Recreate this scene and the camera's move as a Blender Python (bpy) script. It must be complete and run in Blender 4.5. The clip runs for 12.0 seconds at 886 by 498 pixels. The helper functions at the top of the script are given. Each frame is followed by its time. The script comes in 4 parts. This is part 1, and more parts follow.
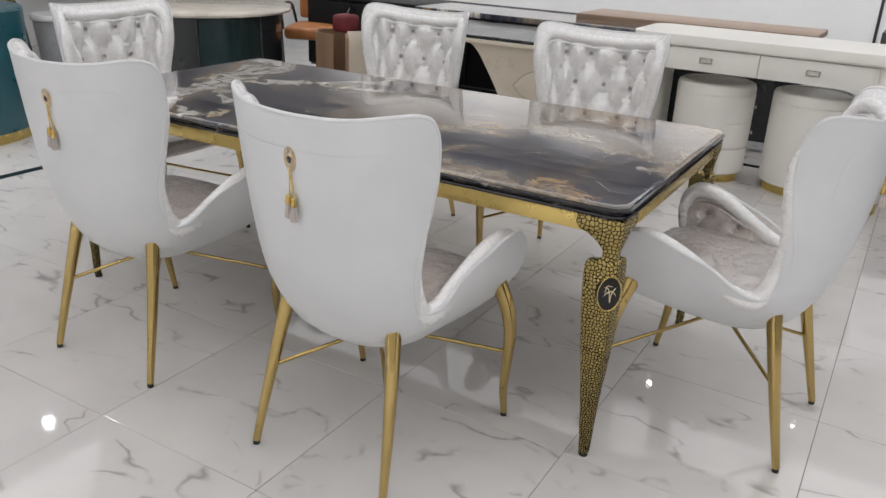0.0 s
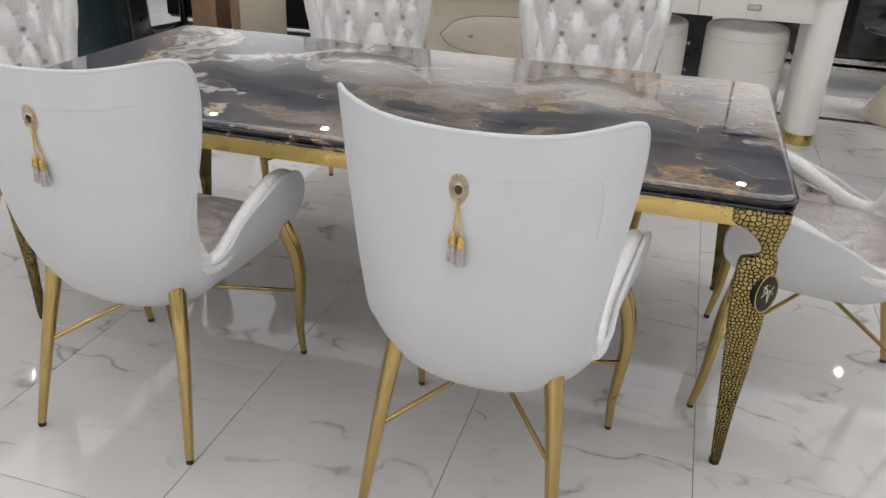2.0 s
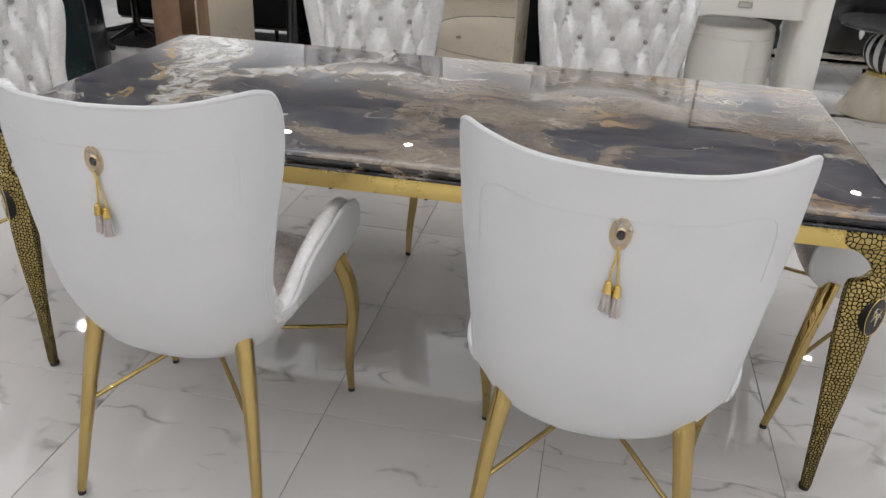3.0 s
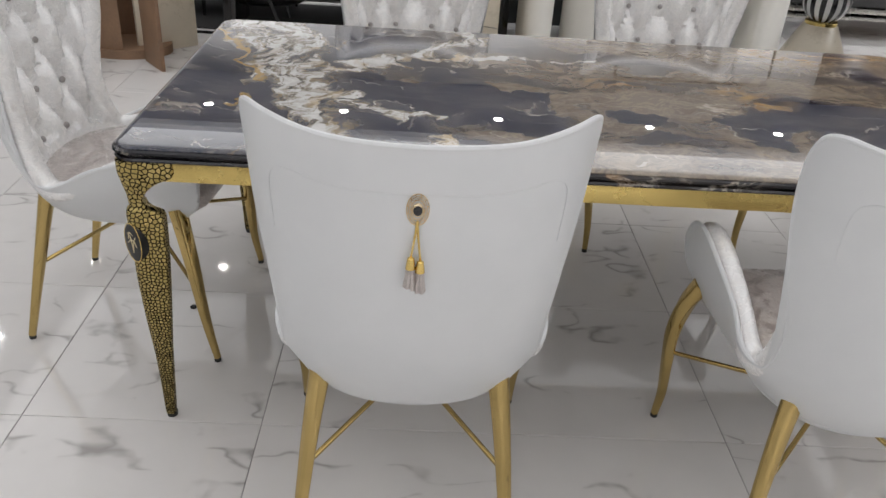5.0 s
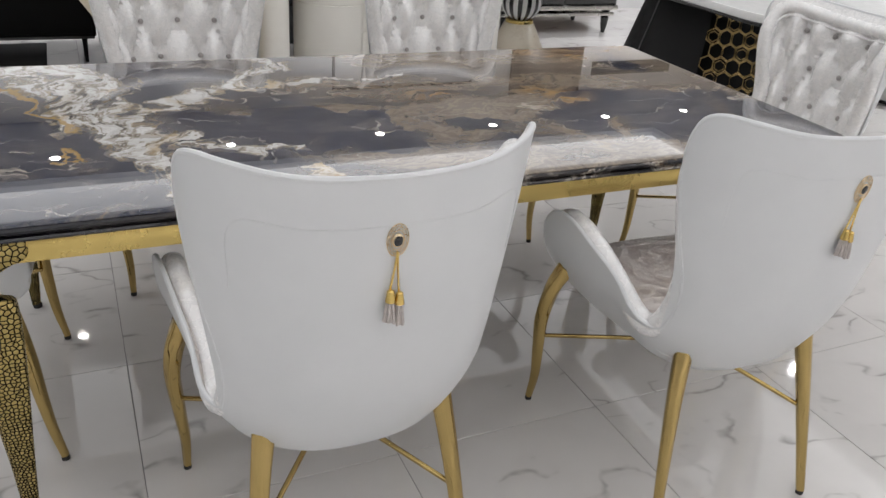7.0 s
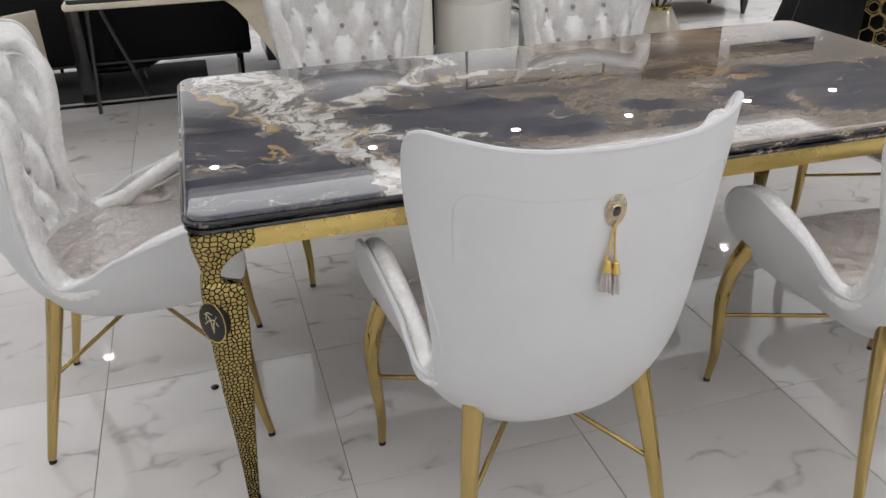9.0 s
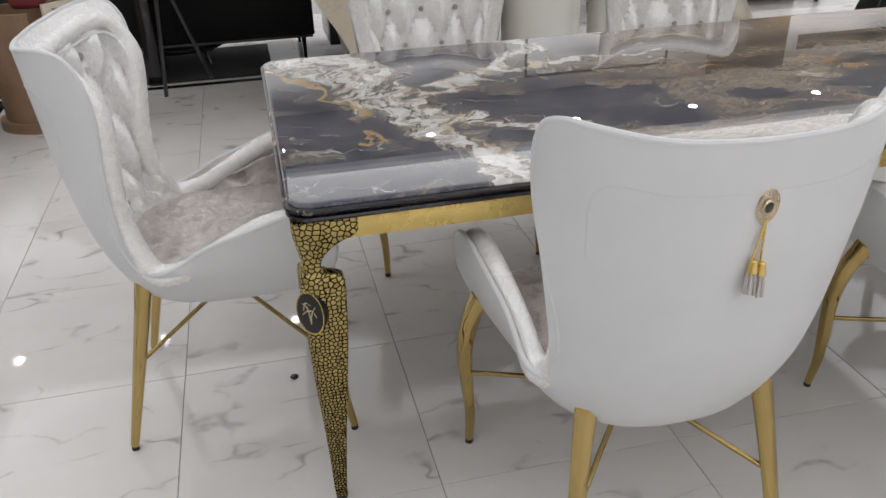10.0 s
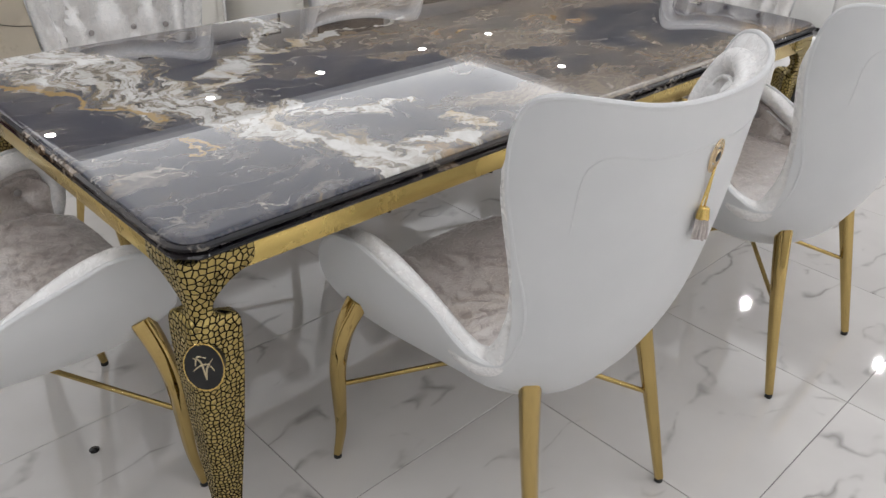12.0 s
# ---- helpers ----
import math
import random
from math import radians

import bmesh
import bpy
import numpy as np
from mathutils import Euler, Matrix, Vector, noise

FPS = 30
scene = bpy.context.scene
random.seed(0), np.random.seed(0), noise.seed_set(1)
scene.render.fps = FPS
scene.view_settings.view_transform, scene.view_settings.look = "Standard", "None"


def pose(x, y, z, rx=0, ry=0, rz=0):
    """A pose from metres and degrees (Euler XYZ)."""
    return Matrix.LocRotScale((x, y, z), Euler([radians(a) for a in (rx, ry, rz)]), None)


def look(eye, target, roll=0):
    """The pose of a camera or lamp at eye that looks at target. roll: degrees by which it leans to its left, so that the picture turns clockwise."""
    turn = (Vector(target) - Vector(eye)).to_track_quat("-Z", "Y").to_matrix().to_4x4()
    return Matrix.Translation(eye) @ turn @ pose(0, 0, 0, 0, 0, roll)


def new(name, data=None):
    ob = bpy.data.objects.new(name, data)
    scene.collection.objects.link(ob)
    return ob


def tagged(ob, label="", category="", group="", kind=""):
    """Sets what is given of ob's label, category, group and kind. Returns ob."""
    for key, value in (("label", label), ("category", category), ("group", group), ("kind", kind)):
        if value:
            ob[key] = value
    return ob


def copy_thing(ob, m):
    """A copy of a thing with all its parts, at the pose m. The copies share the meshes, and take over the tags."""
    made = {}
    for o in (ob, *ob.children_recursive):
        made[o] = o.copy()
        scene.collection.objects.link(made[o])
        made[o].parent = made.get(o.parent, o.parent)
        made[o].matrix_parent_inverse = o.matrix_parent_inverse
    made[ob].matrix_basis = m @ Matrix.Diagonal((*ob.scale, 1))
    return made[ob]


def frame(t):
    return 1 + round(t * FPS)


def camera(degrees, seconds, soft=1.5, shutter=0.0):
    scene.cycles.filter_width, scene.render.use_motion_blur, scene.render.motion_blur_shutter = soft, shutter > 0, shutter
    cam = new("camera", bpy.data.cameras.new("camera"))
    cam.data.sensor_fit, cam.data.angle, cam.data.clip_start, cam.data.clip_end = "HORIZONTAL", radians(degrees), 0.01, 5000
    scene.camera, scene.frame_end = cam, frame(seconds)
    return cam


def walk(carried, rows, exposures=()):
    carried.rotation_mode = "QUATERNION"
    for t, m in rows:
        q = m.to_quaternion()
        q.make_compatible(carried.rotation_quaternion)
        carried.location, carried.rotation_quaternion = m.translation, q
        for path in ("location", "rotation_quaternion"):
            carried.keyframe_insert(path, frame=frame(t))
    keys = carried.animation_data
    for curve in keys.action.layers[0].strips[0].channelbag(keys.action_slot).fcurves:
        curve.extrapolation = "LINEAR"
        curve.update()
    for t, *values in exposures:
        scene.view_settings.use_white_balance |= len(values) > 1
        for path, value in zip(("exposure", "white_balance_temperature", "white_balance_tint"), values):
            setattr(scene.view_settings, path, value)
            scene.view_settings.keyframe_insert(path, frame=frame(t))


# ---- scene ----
cam = camera(57.9, 12.0)
PATH = [
    (0, (1.579, -2.332, 1.384), (0.656, -0.724, 0.634), 2.7),
    (0.5, (1.378, -2.27, 1.38), (0.537, -0.625, 0.614), 3.1),
    (1, (1.182, -2.244, 1.383), (0.491, -0.547, 0.582), 3.5),
    (1.5, (0.946, -2.266, 1.405), (0.415, -0.544, 0.538), 2.4),
    (2, (0.748, -2.245, 1.397), (0.257, -0.519, 0.514), 2.3),
    (2.5, (0.549, -2.174, 1.401), (0.097, -0.439, 0.514), 2.3),
    (2.7, (0.468, -2.176, 1.402), (0.064, -0.428, 0.517), 2.5),
    (4.3, (-0.165, -2.049, 1.446), (-0.161, -0.308, 0.461), 3.6),
    (4.5, (-0.269, -2.048, 1.435), (-0.242, -0.306, 0.453), 4.0),
    (5, (-0.497, -2.053, 1.437), (-0.425, -0.318, 0.445), 3.9),
    (5.5, (-0.623, -1.986, 1.412), (-0.321, -0.267, 0.434), 5.5),
    (6, (-0.713, -1.918, 1.413), (-0.127, -0.255, 0.469), 5.6),
    (6.5, (-0.807, -1.938, 1.423), (-0.012, -0.35, 0.503), 5.2),
    (8.3, (-1.013, -1.96, 1.397), (-0.409, -0.282, 0.492), -0.3),
    (8.5, (-1.016, -1.964, 1.404), (-0.453, -0.278, 0.488), -1.0),
    (9, (-1.054, -1.96, 1.4), (-0.558, -0.255, 0.479), -1.5),
    (9.5, (-1.112, -1.946, 1.397), (-0.691, -0.224, 0.47), -1.9),
    (10, (-1.164, -1.856, 1.375), (-0.767, -0.138, 0.431), -1.7),
    (10.5, (-1.243, -1.708, 1.362), (-0.729, -0.04, 0.385), -0.3),
    (11, (-1.354, -1.606, 1.34), (-0.567, -0.073, 0.325), 2.4),
    (11.5, (-1.5, -1.502, 1.358), (-0.42, -0.187, 0.307), 1.7),
    (12, (-1.583, -1.48, 1.355), (-0.349, -0.264, 0.355), 2.6),
]
walk(cam, [(t, look(eye, target, roll)) for t, eye, target, roll in PATH], [(0, 0.05), (12, 0.05)])

# ---------------------------------------------------------------- world and light
world = bpy.data.worlds.new("world")
scene.world = world
world.use_nodes = True
world.node_tree.nodes["Background"].inputs[0].default_value = (0.75, 0.78, 0.82, 1)
world.node_tree.nodes["Background"].inputs[1].default_value = 0.05

CEIL, TRAY = 2.35, 2.46
TRAY_BOX = (-3.24, 3.90, -4.2, 3.68)
# last row, at y = -4.55: unseen, added to light the chair backs
SPOTS = [(-3.62, -3.7 + 1.1 * k) for k in range(7)] + [(4.28, -3.72 + 1.1 * k) for k in range(7)] \
    + [(x, 4.05) for x in (-3.3, -2.18, -1.11, 0.13, 1.36, 2.42, 3.62, 4.55)] \
    + [(x, -4.55) for x in (-2.2, -1.1, 0.1, 1.3, 2.4, 3.5)]


def lamp(name, kind, matrix, energy, colour=(0.97, 0.975, 1.0), **more):
    data = bpy.data.lights.new(name, kind)
    data.energy, data.color = energy, colour
    for key, value in more.items():
        if key == "size":
            data.shape, data.size, data.size_y = "RECTANGLE", value[0], value[1]
        elif key == "spot":
            data.spot_size, data.spot_blend, data.shadow_soft_size = radians(value), 0.8, 0.03
    ob = new(name, data)
    ob.matrix_world = matrix
    return ob


# ---------------------------------------------------------------- materials
def mat(name):
    m = bpy.data.materials.new(name)
    m.use_nodes = True
    return m, m.node_tree, m.node_tree.nodes["Principled BSDF"]


def link(tree, a, b):
    tree.links.new(a, b)


def coords(tree, scale=(1, 1, 1), source="Object"):
    tc = tree.nodes.new("ShaderNodeTexCoord")
    mp = tree.nodes.new("ShaderNodeMapping")
    mp.inputs["Scale"].default_value = scale
    link(tree, tc.outputs[source], mp.inputs["Vector"])
    return mp.outputs["Vector"]


def noise_tex(tree, vec, scale, detail=4.0, rough=0.55, dist=0.0):
    n = tree.nodes.new("ShaderNodeTexNoise")
    n.inputs["Scale"].default_value, n.inputs["Detail"].default_value = scale, detail
    n.inputs["Roughness"].default_value, n.inputs["Distortion"].default_value = rough, dist
    link(tree, vec, n.inputs["Vector"])
    return n


def ramp(tree, fac, stops, interp="LINEAR"):
    r = tree.nodes.new("ShaderNodeValToRGB")
    r.color_ramp.interpolation = interp
    while len(r.color_ramp.elements) < len(stops):
        r.color_ramp.elements.new(0.5)
    for e, (p, c) in zip(r.color_ramp.elements, stops):
        e.position = p
        e.color = (*c, 1) if len(c) == 3 else c
    link(tree, fac, r.inputs["Fac"])
    return r.outputs["Color"]


def grey(tree, fac, p0, v0, p1, v1):
    return ramp(tree, fac, [(p0, (v0,) * 3), (p1, (v1,) * 3)])


def maths(tree, op, a, b=None, clamp=False):
    n = tree.nodes.new("ShaderNodeMath")
    n.operation, n.use_clamp = op, clamp
    for i, v in enumerate((a, b)):
        if v is None:
            continue
        if isinstance(v, (int, float)):
            n.inputs[i].default_value = v
        else:
            link(tree, v, n.inputs[i])
    return n.outputs[0]


def mix(tree, fac, a, b, blend="MIX"):
    n = tree.nodes.new("ShaderNodeMix")
    n.data_type, n.blend_type = "RGBA", blend
    for i, v in ((0, fac), (6, a), (7, b)):
        if isinstance(v, (int, float)):
            n.inputs[i].default_value = v
        elif isinstance(v, tuple):
            n.inputs[i].default_value = (*v, 1)
        else:
            link(tree, v, n.inputs[i])
    return n.outputs[2]


def bump(tree, bsdf, height, strength, distance=0.002):
    b = tree.nodes.new("ShaderNodeBump")
    b.inputs["Strength"].default_value, b.inputs["Distance"].default_value = strength, distance
    link(tree, height, b.inputs["Height"])
    link(tree, b.outputs["Normal"], bsdf.inputs["Normal"])


def simple(name, colour, rough=0.5, metal=0.0, vary=0.12, scale=18.0, bump_by=0.0, coat=0.0):
    """A surface of one colour with wear at two scales."""
    m, t, b = mat(name)
    v = coords(t)
    n1, n2 = noise_tex(t, v, scale), noise_tex(t, v, scale * 9, 3)
    f = maths(t, "MULTIPLY_ADD", n1.outputs["Fac"], 0.7)
    t.nodes[-1].inputs[2].default_value = 0.0
    f = maths(t, "ADD", f, maths(t, "MULTIPLY", n2.outputs["Fac"], 0.3))
    lo, hi = tuple(c * (1 - vary) for c in colour), tuple(min(1, c * (1 + vary)) for c in colour)
    link(t, ramp(t, f, [(0.3, lo), (0.7, hi)]), b.inputs["Base Color"])
    link(t, grey(t, f, 0.3, max(0.02, rough * 0.8), 0.7, min(1, rough * 1.2)), b.inputs["Roughness"])
    b.inputs["Metallic"].default_value = metal
    b.inputs["Coat Weight"].default_value = coat
    b.inputs["Coat Roughness"].default_value = 0.06
    if bump_by:
        bump(t, b, n2.outputs["Fac"], bump_by, 0.001)
    return m


def make_leather():
    m, t, b = mat("white_leather")
    v = coords(t)
    big, fine = noise_tex(t, v, 5), t.nodes.new("ShaderNodeTexVoronoi")
    fine.inputs["Scale"].default_value = 900
    link(t, v, fine.inputs["Vector"])
    link(t, ramp(t, big.outputs["Fac"], [(0.3, (0.67, 0.68, 0.69)), (0.7, (0.72, 0.727, 0.735))]), b.inputs["Base Color"])
    link(t, grey(t, big.outputs["Fac"], 0.3, 0.34, 0.7, 0.46), b.inputs["Roughness"])
    b.inputs["Specular IOR Level"].default_value = 0.4
    mid = noise_tex(t, v, 14, 2)
    h = maths(t, "ADD", maths(t, "MULTIPLY", fine.outputs["Distance"], 0.12), mid.outputs["Fac"])
    bump(t, b, h, 0.25, 0.002)
    return m


def make_velvet(name, tones):
    m, t, b = mat(name)
    v = coords(t)
    warp = noise_tex(t, v, 9, 3)
    w = t.nodes.new("ShaderNodeVectorMath")
    w.operation = "MULTIPLY_ADD"
    link(t, warp.outputs["Color"], w.inputs[0])
    w.inputs[1].default_value = (0.06, 0.06, 0.06)
    link(t, v, w.inputs[2])
    crush = noise_tex(t, w.outputs[0], 46, 4, 0.6, 0.5)
    nap = noise_tex(t, v, 420, 2)
    link(t, ramp(t, crush.outputs["Fac"], list(zip((0.42, 0.50, 0.58), tones))), b.inputs["Base Color"])
    link(t, grey(t, crush.outputs["Fac"], 0.38, 0.34, 0.62, 0.20), b.inputs["Roughness"])
    b.inputs["Sheen Weight"].default_value = 0.6
    b.inputs["Sheen Roughness"].default_value = 0.25
    b.inputs["Specular IOR Level"].default_value = 1.0
    b.inputs["IOR"].default_value = 1.75
    fold = noise_tex(t, w.outputs[0], 17, 3, 0.5, 0.6)
    ridge = grey(t, maths(t, "ABSOLUTE", maths(t, "SUBTRACT", fold.outputs["Fac"], 0.5)), 0.0, 0.2, 0.07, 0.0)
    h = maths(t, "ADD", maths(t, "ADD", crush.outputs["Fac"], ridge), maths(t, "MULTIPLY", nap.outputs["Fac"], 0.15))
    bump(t, b, h, 0.5, 0.004)
    return m


def make_gold(name, colour, rough):
    m, t, b = mat(name)
    v = coords(t)
    n1, n2 = noise_tex(t, v, 7, 3), noise_tex(t, v, 160, 2)
    lo = tuple(c * 0.86 for c in colour)
    link(t, ramp(t, n1.outputs["Fac"], [(0.3, lo), (0.7, colour)]), b.inputs["Base Color"])
    f = maths(t, "ADD", maths(t, "MULTIPLY", n1.outputs["Fac"], 0.85), maths(t, "MULTIPLY", n2.outputs["Fac"], 0.15))
    link(t, grey(t, f, 0.3, rough * 0.7, 0.7, rough * 1.35), b.inputs["Roughness"])
    b.inputs["Metallic"].default_value = 1.0
    return m


def make_croc():
    """Gold crocodile skin: cells parted by black cracks, smaller towards the foot."""
    m, t, b = mat("gold_crocodile")
    tc = t.nodes.new("ShaderNodeTexCoord")
    sep = t.nodes.new("ShaderNodeSeparateXYZ")
    link(t, tc.outputs["UV"], sep.inputs[0])
    up = sep.outputs["Y"]
    sc = t.nodes.new("ShaderNodeCombineXYZ")
    dense = maths(t, "ADD", maths(t, "MULTIPLY", up, -88.0), 148.0)
    link(t, maths(t, "MULTIPLY", sep.outputs["X"], dense), sc.inputs[0])
    link(t, maths(t, "MULTIPLY", up, maths(t, "ADD", maths(t, "MULTIPLY", up, -44.0), 148.0)), sc.inputs[1])
    edge = t.nodes.new("ShaderNodeTexVoronoi")
    edge.feature = "DISTANCE_TO_EDGE"
    cell = t.nodes.new("ShaderNodeTexVoronoi")
    for n in (edge, cell):
        n.voronoi_dimensions = "2D"
        n.inputs["Scale"].default_value = 1.0
        n.inputs["Randomness"].default_value = 0.8
        link(t, sc.outputs[0], n.inputs["Vector"])
    gap = maths(t, "MULTIPLY", edge.outputs["Distance"], maths(t, "ADD", maths(t, "MULTIPLY", up, 0.9), 0.5))
    crack = grey(t, gap, 0.10, 0.0, 0.135, 1.0)
    tone = noise_tex(t, tc.outputs["Object"], 30, 3)
    gold = mix(t, tone.outputs["Fac"], (0.36, 0.265, 0.085), (0.53, 0.41, 0.15))
    gold = mix(t, maths(t, "MULTIPLY", cell.outputs["Color"], 0.4), gold, (0.66, 0.53, 0.24))
    link(t, mix(t, crack, (0.008, 0.007, 0.006), gold), b.inputs["Base Color"])
    link(t, crack, b.inputs["Metallic"])
    link(t, crack, b.inputs["Specular IOR Level"])
    link(t, grey(t, tone.outputs["Fac"], 0.3, 0.24, 0.7, 0.38), b.inputs["Roughness"])
    bump(t, b, grey(t, gap, 0.03, 0.0, 0.20, 1.0), 0.7, 0.002)
    return m


def segment(t, p, a, b):
    """Distance of the point p from the stroke a-b in the plane of the table top."""
    ax, ay, bx, by = *a, *b
    d = t.nodes.new("ShaderNodeVectorMath")
    d.operation = "SUBTRACT"
    link(t, p, d.inputs[0])
    d.inputs[1].default_value = (ax, ay, 0)
    dot = t.nodes.new("ShaderNodeVectorMath")
    dot.operation = "DOT_PRODUCT"
    link(t, d.outputs[0], dot.inputs[0])
    ll = (bx - ax) ** 2 + (by - ay) ** 2
    dot.inputs[1].default_value = ((bx - ax) / ll, (by - ay) / ll, 0)
    h = maths(t, "ADD", dot.outputs["Value"], 0.0, clamp=True)
    s = t.nodes.new("ShaderNodeVectorMath")
    s.operation = "SCALE"
    s.inputs[0].default_value = (bx - ax, by - ay, 0)
    link(t, h, s.inputs["Scale"])
    q = t.nodes.new("ShaderNodeVectorMath")
    q.operation = "DISTANCE"
    link(t, d.outputs[0], q.inputs[0])
    link(t, s.outputs[0], q.inputs[1])
    return q.outputs["Value"]


def make_marble():
    """Polished dark marble: navy and taupe clouds, a broad white and golden flow over one end, fine veins."""
    m, t, b = mat("polished_dark_marble")
    tc = t.nodes.new("ShaderNodeTexCoord")
    flat = t.nodes.new("ShaderNodeVectorMath")
    flat.operation = "MULTIPLY"
    link(t, tc.outputs["Object"], flat.inputs[0])
    flat.inputs[1].default_value = (1, 1, 0)
    p0 = flat.outputs[0]

    def warped(vec, scale, amount, detail=5):
        n = noise_tex(t, vec, scale, detail, 0.6)
        s = t.nodes.new("ShaderNodeVectorMath")
        s.operation = "SUBTRACT"
        link(t, n.outputs["Color"], s.inputs[0])
        s.inputs[1].default_value = (0.5, 0.5, 0.5)
        f = t.nodes.new("ShaderNodeVectorMath")
        f.operation = "MULTIPLY_ADD"
        link(t, s.outputs[0], f.inputs[0])
        f.inputs[1].default_value = (amount, amount, 0)
        link(t, vec, f.inputs[2])
        return f.outputs[0]

    p1 = warped(p0, 3.0, 0.30)
    p2 = warped(p1, 11.0, 0.10, 4)
    sep = t.nodes.new("ShaderNodeSeparateXYZ")
    link(t, p1, sep.inputs[0])
    # taupe against navy clouds, taupe gaining towards one end
    stretch = t.nodes.new("ShaderNodeMapping")
    stretch.inputs["Rotation"].default_value = (0, 0, radians(-24))
    stretch.inputs["Scale"].default_value = (1.5, 4.0, 1)
    link(t, p1, stretch.inputs["Vector"])
    cloud = noise_tex(t, stretch.outputs[0], 1.55, 5, 0.55, 0.4)
    lean = t.nodes.new("ShaderNodeMapRange")
    for i, val in ((1, -0.60), (2, 0.05), (3, -0.10), (4, 0.11)):
        lean.inputs[i].default_value = val
    link(t, sep.outputs["X"], lean.inputs[0])
    c = maths(t, "ADD", cloud.outputs["Fac"], lean.outputs[0])
    patches = (((0.57, -0.12), (0.95, -0.18), 0.17), ((0.62, -0.33), (0.98, -0.36), 0.13), ((-0.37, -0.04), (-0.30, -0.15), 0.12), ((-0.18, -0.11), (-0.17, -0.24), 0.09), ((-0.57, -0.07), (-0.50, -0.14), 0.10), ((0.11, -0.20), (0.14, -0.20), 0.06),
               ((0.39, -0.20), (0.42, -0.27), 0.09), ((0.78, 0.49), (0.90, 0.45), 0.08), ((0.88, 0.29), (0.90, 0.27), 0.06), ((-0.98, 0.0), (-0.92, -0.45), 0.26), ((-0.82, -0.30), (-0.76, -0.48), 0.12), ((-0.53, -0.37), (-0.47, -0.38), 0.08), ((1.04, -0.20), (1.06, -0.36), 0.06))
    for a, bb, width in patches:
        dark = segment(t, p2, a, bb)
        c = maths(t, "SUBTRACT", c, grey(t, dark, width * 0.55, 0.30, width, 0.0))
    base = ramp(t, c, [(0.28, (0.016, 0.020, 0.042)), (0.41, (0.036, 0.041, 0.070)), (0.49, (0.100, 0.090, 0.088)), (0.58, (0.22, 0.175, 0.135)), (0.72, (0.33, 0.275, 0.215))])
    streak = noise_tex(t, stretch.outputs[0], 6, 6, 0.6, 0.5)
    base = mix(t, grey(t, streak.outputs["Fac"], 0.45, 0.0, 0.80, 0.6), base, (0.33, 0.285, 0.24))
    base = mix(t, grey(t, streak.outputs["Fac"], 0.2, 0.55, 0.42, 0.0), base, (0.03, 0.028, 0.03))
    swirl = noise_tex(t, stretch.outputs[0], 2.2, 6, 0.62, 0.9)
    lines = maths(t, "SINE", maths(t, "MULTIPLY", swirl.outputs["Fac"], 70.0))
    brown = grey(t, c, 0.42, 0.0, 0.54, 1.0)
    base = mix(t, maths(t, "MULTIPLY", brown, grey(t, lines, 0.0, 0.0, 1.0, 0.22)), base, (0.34, 0.265, 0.175))
    base = mix(t, maths(t, "MULTIPLY", brown, grey(t, lines, -1.0, 0.3, -0.2, 0.0)), base, (0.085, 0.066, 0.056))
    # rusty golden patches
    for a, bb, width in (((0.80, 0.42), (1.04, 0.47), 0.12), ((0.60, 0.50), (0.80, 0.44), 0.07), ((0.86, -0.42), (0.95, -0.48), 0.08), ((0.40, 0.05), (0.54, -0.06), 0.08), ((0.0, 0.08), (0.10, 0.05), 0.05), ((-0.66, -0.51), (-0.46, -0.54), 0.05)):
        rust = grey(t, maths(t, "DIVIDE", segment(t, p2, a, bb), width), 0.2, 1.0, 1.0, 0.0)
        base = mix(t, maths(t, "MULTIPLY", rust, grey(t, streak.outputs["Fac"], 0.42, 0.0, 0.60, 0.85)), base, (0.46, 0.29, 0.13))
    # thin white and golden veins
    vein = noise_tex(t, stretch.outputs[0], 1.7, 3, 0.4)
    thin = maths(t, "ABSOLUTE", maths(t, "SUBTRACT", vein.outputs["Fac"], 0.5))
    gate = noise_tex(t, p0, 4.2, 2)
    thin_mask = maths(t, "MULTIPLY", grey(t, thin, 0.0, 0.8, 0.0045, 0.0), grey(t, gate.outputs["Fac"], 0.46, 0.0, 0.58, 0.9))
    base = mix(t, thin_mask, base, (0.62, 0.56, 0.48))
    vein2 = noise_tex(t, warped(p0, 7.0, 0.2), 2.6, 4, 0.6)
    thin2 = maths(t, "ABSOLUTE", maths(t, "SUBTRACT", vein2.outputs["Fac"], 0.47))
    gate2 = noise_tex(t, p0, 3.1, 2)
    base = mix(t, maths(t, "MULTIPLY", grey(t, thin2, 0.0, 0.7, 0.020, 0.0), grey(t, gate2.outputs["Fac"], 0.5, 0.0, 0.62, 0.6)), base, (0.36, 0.24, 0.10))
    # the broad flow
    strokes = (((-0.95, 0.56), (-0.86, 0.28), 0.10), ((-0.86, 0.28), (-0.79, 0.04), 0.085), ((-0.79, 0.04), (-0.71, -0.23), 0.055), ((-0.71, -0.23), (-0.63, -0.54), 0.055), ((-0.65, -0.46), (-0.44, -0.50), 0.035),
               ((-0.75, -0.08), (-0.52, -0.27), 0.03), ((-0.52, -0.27), (-0.40, -0.25), 0.016), ((-0.40, -0.34), (-0.38, -0.46), 0.018), ((-0.34, 0.52), (-0.31, 0.40), 0.04), ((-0.31, 0.40), (-0.50, 0.22), 0.032), ((-0.50, 0.22), (-0.70, 0.0), 0.038),
               ((-0.60, 0.54), (-0.34, 0.50), 0.02), ((-0.45, 0.22), (0.06, 0.27), 0.010))
    flow = None
